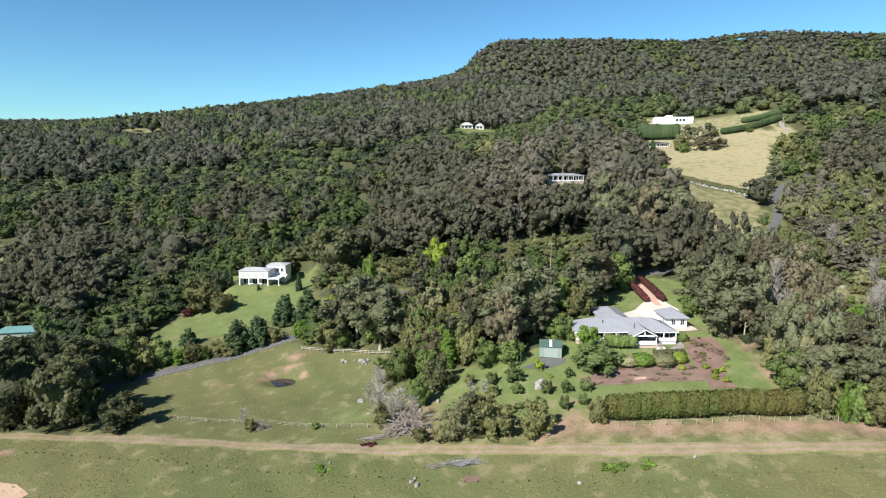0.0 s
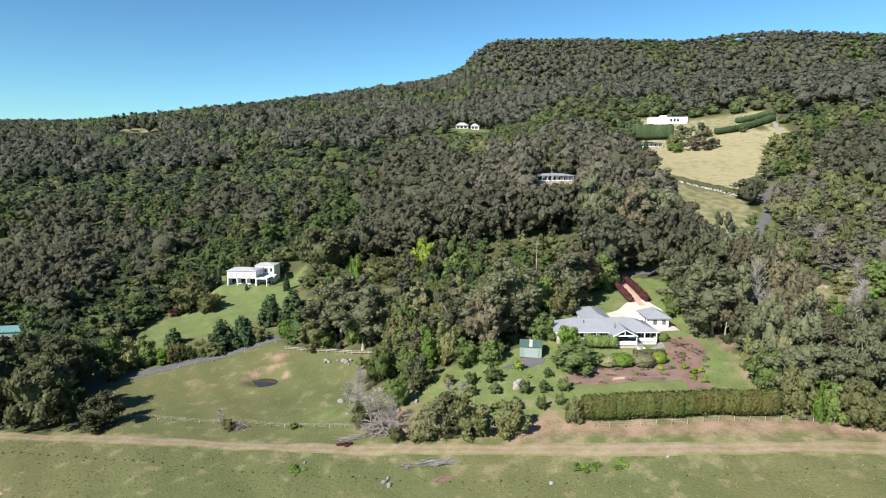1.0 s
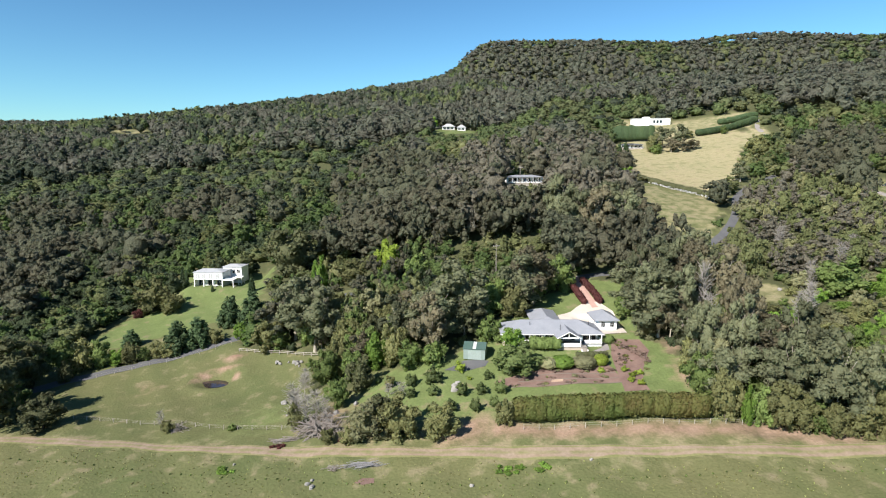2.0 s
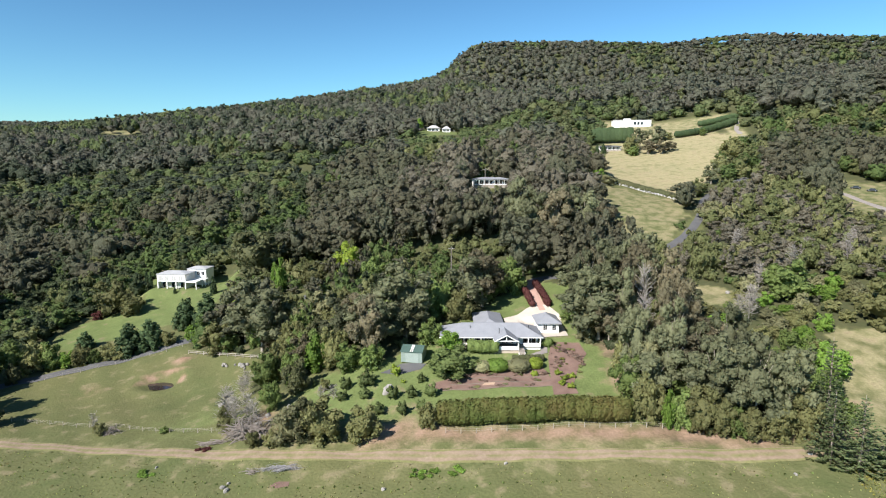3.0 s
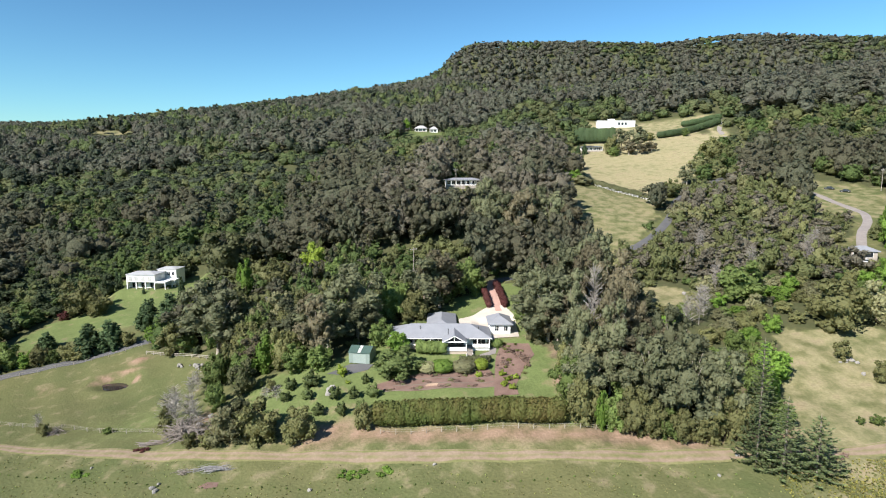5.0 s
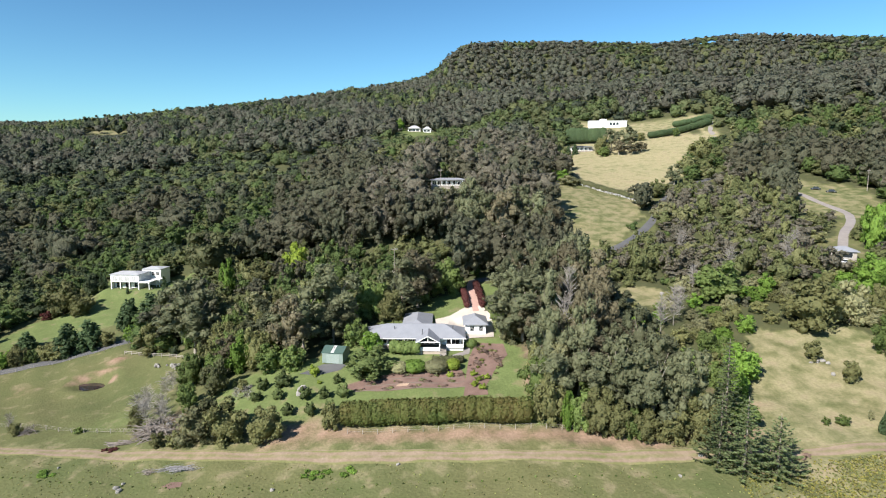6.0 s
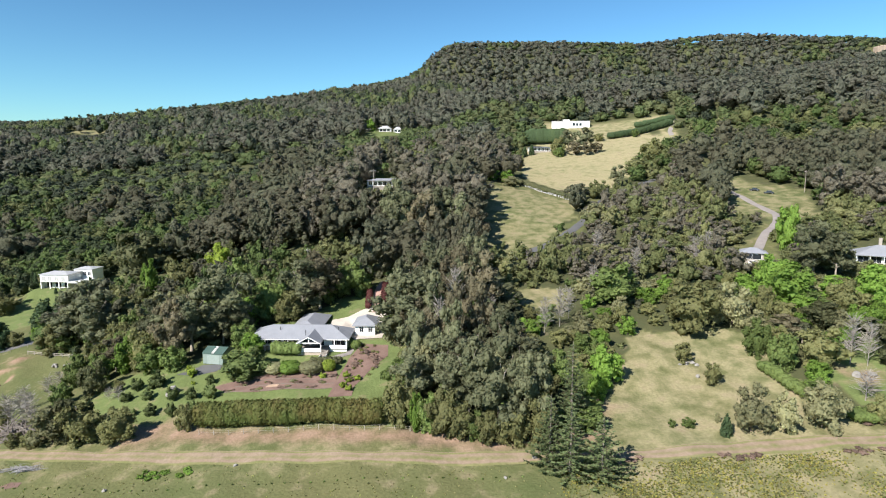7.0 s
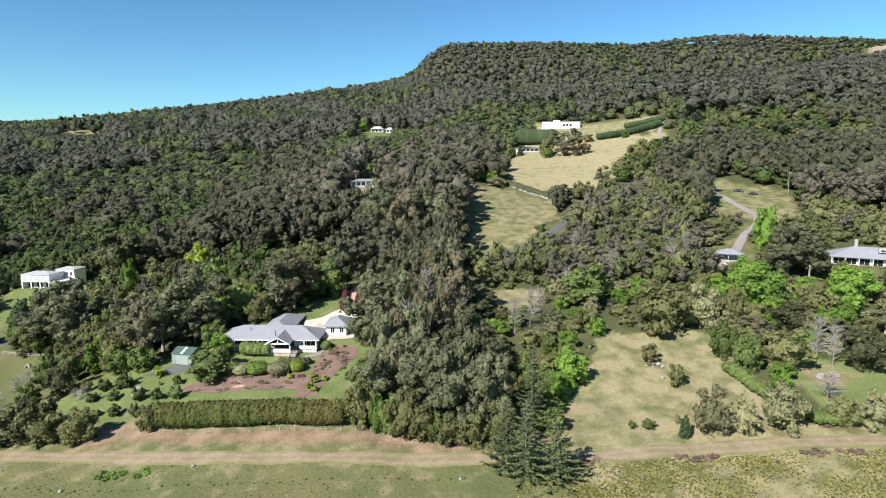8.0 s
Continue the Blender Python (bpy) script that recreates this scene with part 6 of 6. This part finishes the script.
rock(22.4, 132.6, 1.5, 1.3, "large grey boulder among the fruit trees", "boulder")
for x, y, w in ((-30.4, 168.4, 0.9), (-29.4, 167.6, 0.6), (-25.0, 166.8, 0.8), (-23.8, 166.0, 0.9), (-22.8, 166.4, 0.6), (-23.0, 164.4, 0.5), (-26.8, 167.4, 0.4), (-21.9, 143.2, 0.7), (-21.2, 142.4, 0.45), (-18.6, 134.0, 0.4), (-7.4, 127.4, 0.8), (-8.6, 125.2, 0.6), (-6.0, 130.8, 0.7), (-1.8, 134.0, 0.7), (-6.6, 103.6, 0.55), (-5.6, 102.6, 0.6), (-6.0, 104.8, 0.4), (24.5, 99.8, 0.4), (47.4, 104.2, 0.4), (-24.0, 113.0, 0.35), (144.8, 134.0, 0.7), (146.4, 134.4, 0.6), (147.2, 133.4, 0.5), (143.2, 133.6, 0.4), (145.4, 128.8, 0.5), (123.5, 178.0, 0.8), (-78.0, 245.0, 0.5), (-70.0, 246.0, 0.5), (98.5, 97.5, 0.4), (104.5, 103.0, 0.4), (180.0, 126.5, 0.9), (181.6, 125.0, 0.7), (183.4, 126.2, 0.8)):
    rock(x, y, w, w * 0.75)


def log_heap(name, x, y, n, reach, tall, material, label, seed, thick=0.1):
    """A heap of cut branches and logs, each a part."""
    rng = np.random.default_rng(seed)
    ob = thing(name, pose(x, y, ground_z(x, y)), label, "branch pile")
    for i in range(n):
        a = rng.uniform(0, 3.14) if tall > 1.2 else rng.normal() * 0.3
        L = rng.uniform(0.5, 1.0) * reach
        c = np.array([rng.normal() * reach * 0.32, rng.normal() * reach * 0.14, abs(rng.normal()) * tall * 0.35 + 0.1])
        d = np.array([math.cos(a), math.sin(a) * 0.7, rng.uniform(-0.15, 0.75 if tall > 1.2 else 0.15)]) * L * 0.5
        mid_p = c + rng.normal(size=3) * 0.12
        pts = np.array([c - d, mid_p, c + d])
        gz = land(pts[:, 0] + x, pts[:, 1] + y) - ground_z(x, y)
        pts[:, 2] = np.maximum(pts[:, 2] + gz * 0.7, gz + 0.03)
        r = rng.uniform(0.4, 1.3) * thick
        v, q = tube(pts, [r, r * 0.85, r * 0.4], 5)
        piece("branch", mesh_np("branch", v, quads=q, mats=[material]), ob)
    return ob


log_heap("log_pile", -9.0, 122.6, 130, 6.4, 4.6, DEADWOOD, "tangled pile of grey dead logs and branches by the track", 3, 0.13)
log_heap("log_pile", -16.0, 121.4, 26, 4.4, 0.8, DEADWOOD, "scattered grey branches beside the track", 4, 0.09)
log_heap("brush_pile", 3.6, 108.0, 70, 4.4, 0.9, surface("grey_brush", (0.26, 0.25, 0.25), (0.18, 0.17, 0.17), 0.8, 0.9), "low pile of cut grey brushwood in the field", 5, 0.05)
log_heap("brush_pile", -2.4, 107.6, 28, 2.2, 0.8, DEADWOOD, "small pile of dry brown brushwood in the field", 6, 0.05)
log_heap("log_pile", -44.0, 131.6, 46, 3.6, 1.8, DEADWOOD, "tangle of dead branches under a broken shrub", 7, 0.06)
plant("green", -8.0, 138.0, 5.5, 2.4)
plant("olive", -14.6, 126.5, 6.0, 1.9, "ragged olive shrub among dead trees")
plant("olive", -5.5, 117.6, 3.4, 1.8)
plant("bare", -48.4, 132.4, 6.0, 1.6, "broken grey dead tree by the wire fence")
plant("olive", -46.4, 131.2, 3.2, 1.8, "ragged green shrub among dead branches by the fence")
plant("green", -30.6, 130.4, 1.7, 1.2, "small round green shrub beside the wire fence")
for x, y, h, w in ((-19.0, 140.0, 7.0, 2.6), (-17.0, 146.0, 7.0, 2.8), (-12.0, 126.0, 9.0, 2.8), (-7.5, 125.0, 8.0, 2.6), (-18.0, 152.0, 6.0, 2.4), (6.0, 134.0, 4.0, 1.6), (-15.0, 128.5, 9.0, 3.0), (-10.5, 130.0, 8.0, 2.8), (-16.0, 134.0, 7.5, 2.6)):
    plant("bare", x, y, h, w)


# ---- the field in front ----
def tuft_mesh(seed, kind, blades, size):
    rng = np.random.default_rng(seed)
    v, f = sprays(rng, np.array([0, 0, size * 0.25]), np.array([size * 0.6, size * 0.6, size * 0.4]), blades, size * 0.8, 0.6)
    return mesh_np("seedling", v, tris=f, mats=[LEAF[kind]])


row = smooth_line([(-95, 124.2), (-59, 117), (-21, 107.5), (11.6, 101.3), (42, 98.6), (77, 98.5), (104, 97.5)], 2.35)
sm = [tuft_mesh(90 + k, "green", 9, 0.26) for k in range(3)]
for i, (x, y) in enumerate(row):
    if i % 11 == 7:
        continue
    ob = new("seedling", sm[i % 3])
    ob.matrix_basis = pose(x, y, ground_z(x, y), 0, 0, i * 77)
    tagged(ob, "small dark green seedling in a planted row", "seedling", "row of seedlings")


def tufts(name, count, area, mats, label, seed, size, line=None):
    """Grass clumps and weeds scattered over a stretch of field."""
    rng = np.random.default_rng(seed)
    x0, x1, y0, y1 = area
    x, y = rng.uniform(x0, x1, count), rng.uniform(y0, y1, count)
    patchy = np.sin(x * 0.31 + 1) * np.sin(y * 0.43) + 0.6 * np.sin(x * 0.11 - y * 0.2)
    tx, ty = zip(*TRACK_LINE)
    keep = (patchy + rng.normal(size=count) * 0.7 > -0.2) & (y < np.interp(x, tx, ty) - 2.5)
    x, y = x[keep], y[keep]
    n = len(x)
    s = size * rng.uniform(0.5, 1.5, n)
    z = land(x, y)
    vs = []
    for k in range(3):
        a = rng.uniform(0, 6.28, n)
        dx, dy = np.cos(a) * s, np.sin(a) * s
        p = np.stack([x, y, z], 1)
        side, lean = np.stack([dx, dy, 0 * s], 1) * 0.5, np.stack([-dy, dx, 0 * s], 1) * 0.4
        up = np.stack([0 * s, 0 * s, s * 0.7], 1)
        vs.append(np.stack([p - side, p + side, p + side * 0.8 + up + lean, p - side * 0.8 + up * 0.9 + lean], 1))
    v = np.stack(vs, 1).reshape(-1, 3)
    q = np.arange(len(v)).reshape(-1, 4)
    mi = np.repeat(rng.integers(0, len(mats), n), 3)
    me = mesh_np(name, v, quads=q, mats=mats, quad_mat=mi)
    tagged(new(name, me), label, "grass", kind="stuff")


DRYGRASS = foliage("dry_grass", (0.26, 0.235, 0.115), (0.22, 0.215, 0.09))
WEED = foliage("weed_leaves", (0.24, 0.28, 0.095), (0.27, 0.29, 0.10))
FLOWER = foliage("yellow_weed_flowers", (0.52, 0.46, 0.11), (0.45, 0.42, 0.12))
tufts("field_grass", 8000, (-105, 118, 88, 134), [DRYGRASS, WEED, DRYGRASS], "uneven grass clumps and weeds in the field", 21, 0.2)
tufts("flowering_weeds", 26000, (108, 190, 84, 104), [WEED, WEED, FLOWER, DRYGRASS, FLOWER], "rank pasture with yellow flowering weeds", 22, 0.24)
for x, y, n, wx, wy, kind, label in ((142.6, 101.6, 9, 4.5, 0.7, "heath", "low red-brown weed patch beside the track"), (168.5, 101.6, 13, 6.5, 0.8, "heath", "low red-brown weed patch beside the track"), (37.0, 103.4, 14, 7.5, 1.0, "bright", "low bright green weed patch in the field"), (-24.0, 110.6, 5, 2.2, 0.8, "bright", "low bright green weed patch in the field"), (-17.0, 119.0, 4, 1.6, 0.6, "red", "low red weed patch beside the track"), (-1.6, 117.6, 4, 1.6, 0.6, "red", "low red weed patch beside the track"), (122.0, 102.0, 6, 3.0, 0.8, "heath", "low brown brush beneath the pines"), (174, 110.0, 6, 3.0, 0.8, "heath", "reddish shrubs along the garden hedge")):
    rng = np.random.default_rng(int(abs(x) * 7))
    for i in range(n):
        a, b = x + rng.uniform(-wx, wx), y + rng.uniform(-wy, wy)
        shrub(kind, a, b, rng.uniform(0.35, 0.7), rng.uniform(0.6, 1.1), label, "weed patches", "weed")
patch("soil_patch", [(2.4, 103.0), (4.0, 102.2), (6.2, 102.6), (6.0, 104.0), (3.8, 104.2)], MULCH, "bare red-brown soil patch in the field", 0.05, "soil")
patch("soil_heap", [(-92, 112), (-87.5, 110.8), (-82.5, 107.2), (-84, 104.5), (-93, 104)], SOIL, "bare orange soil beside the field", 0.05, "soil")


def cliff(x, y, width, height, z, seed):
    """A broken sandstone face near the rim of the plateau."""
    rng = np.random.default_rng(seed)
    n = max(6, int(width / 5))
    bm = bmesh.new()
    for i in range(n):
        a = -width / 2 + width * i / n
        box(bm, a, a + width / n * 1.25, rng.uniform(-4, 1), 12, -height * rng.uniform(0.6, 1.3), height * rng.uniform(0.2, 0.6), bevel=0.8)
    me = bpy.data.meshes.new("cliff")
    bm.to_mesh(me)
    bm.free()
    me.materials.append(CLIFF)
    ob = new("cliff", me)
    ob.matrix_basis = pose(x, y, z)
    return tagged(ob, "weathered orange sandstone cliff below the plateau rim", "cliff", kind="structure")


cliff(816, 986, 76, 11, 250, 1)
cliff(118, 1004, 14, 7, 238, 2)
cliff(176, 1008, 10, 5, 246, 3)
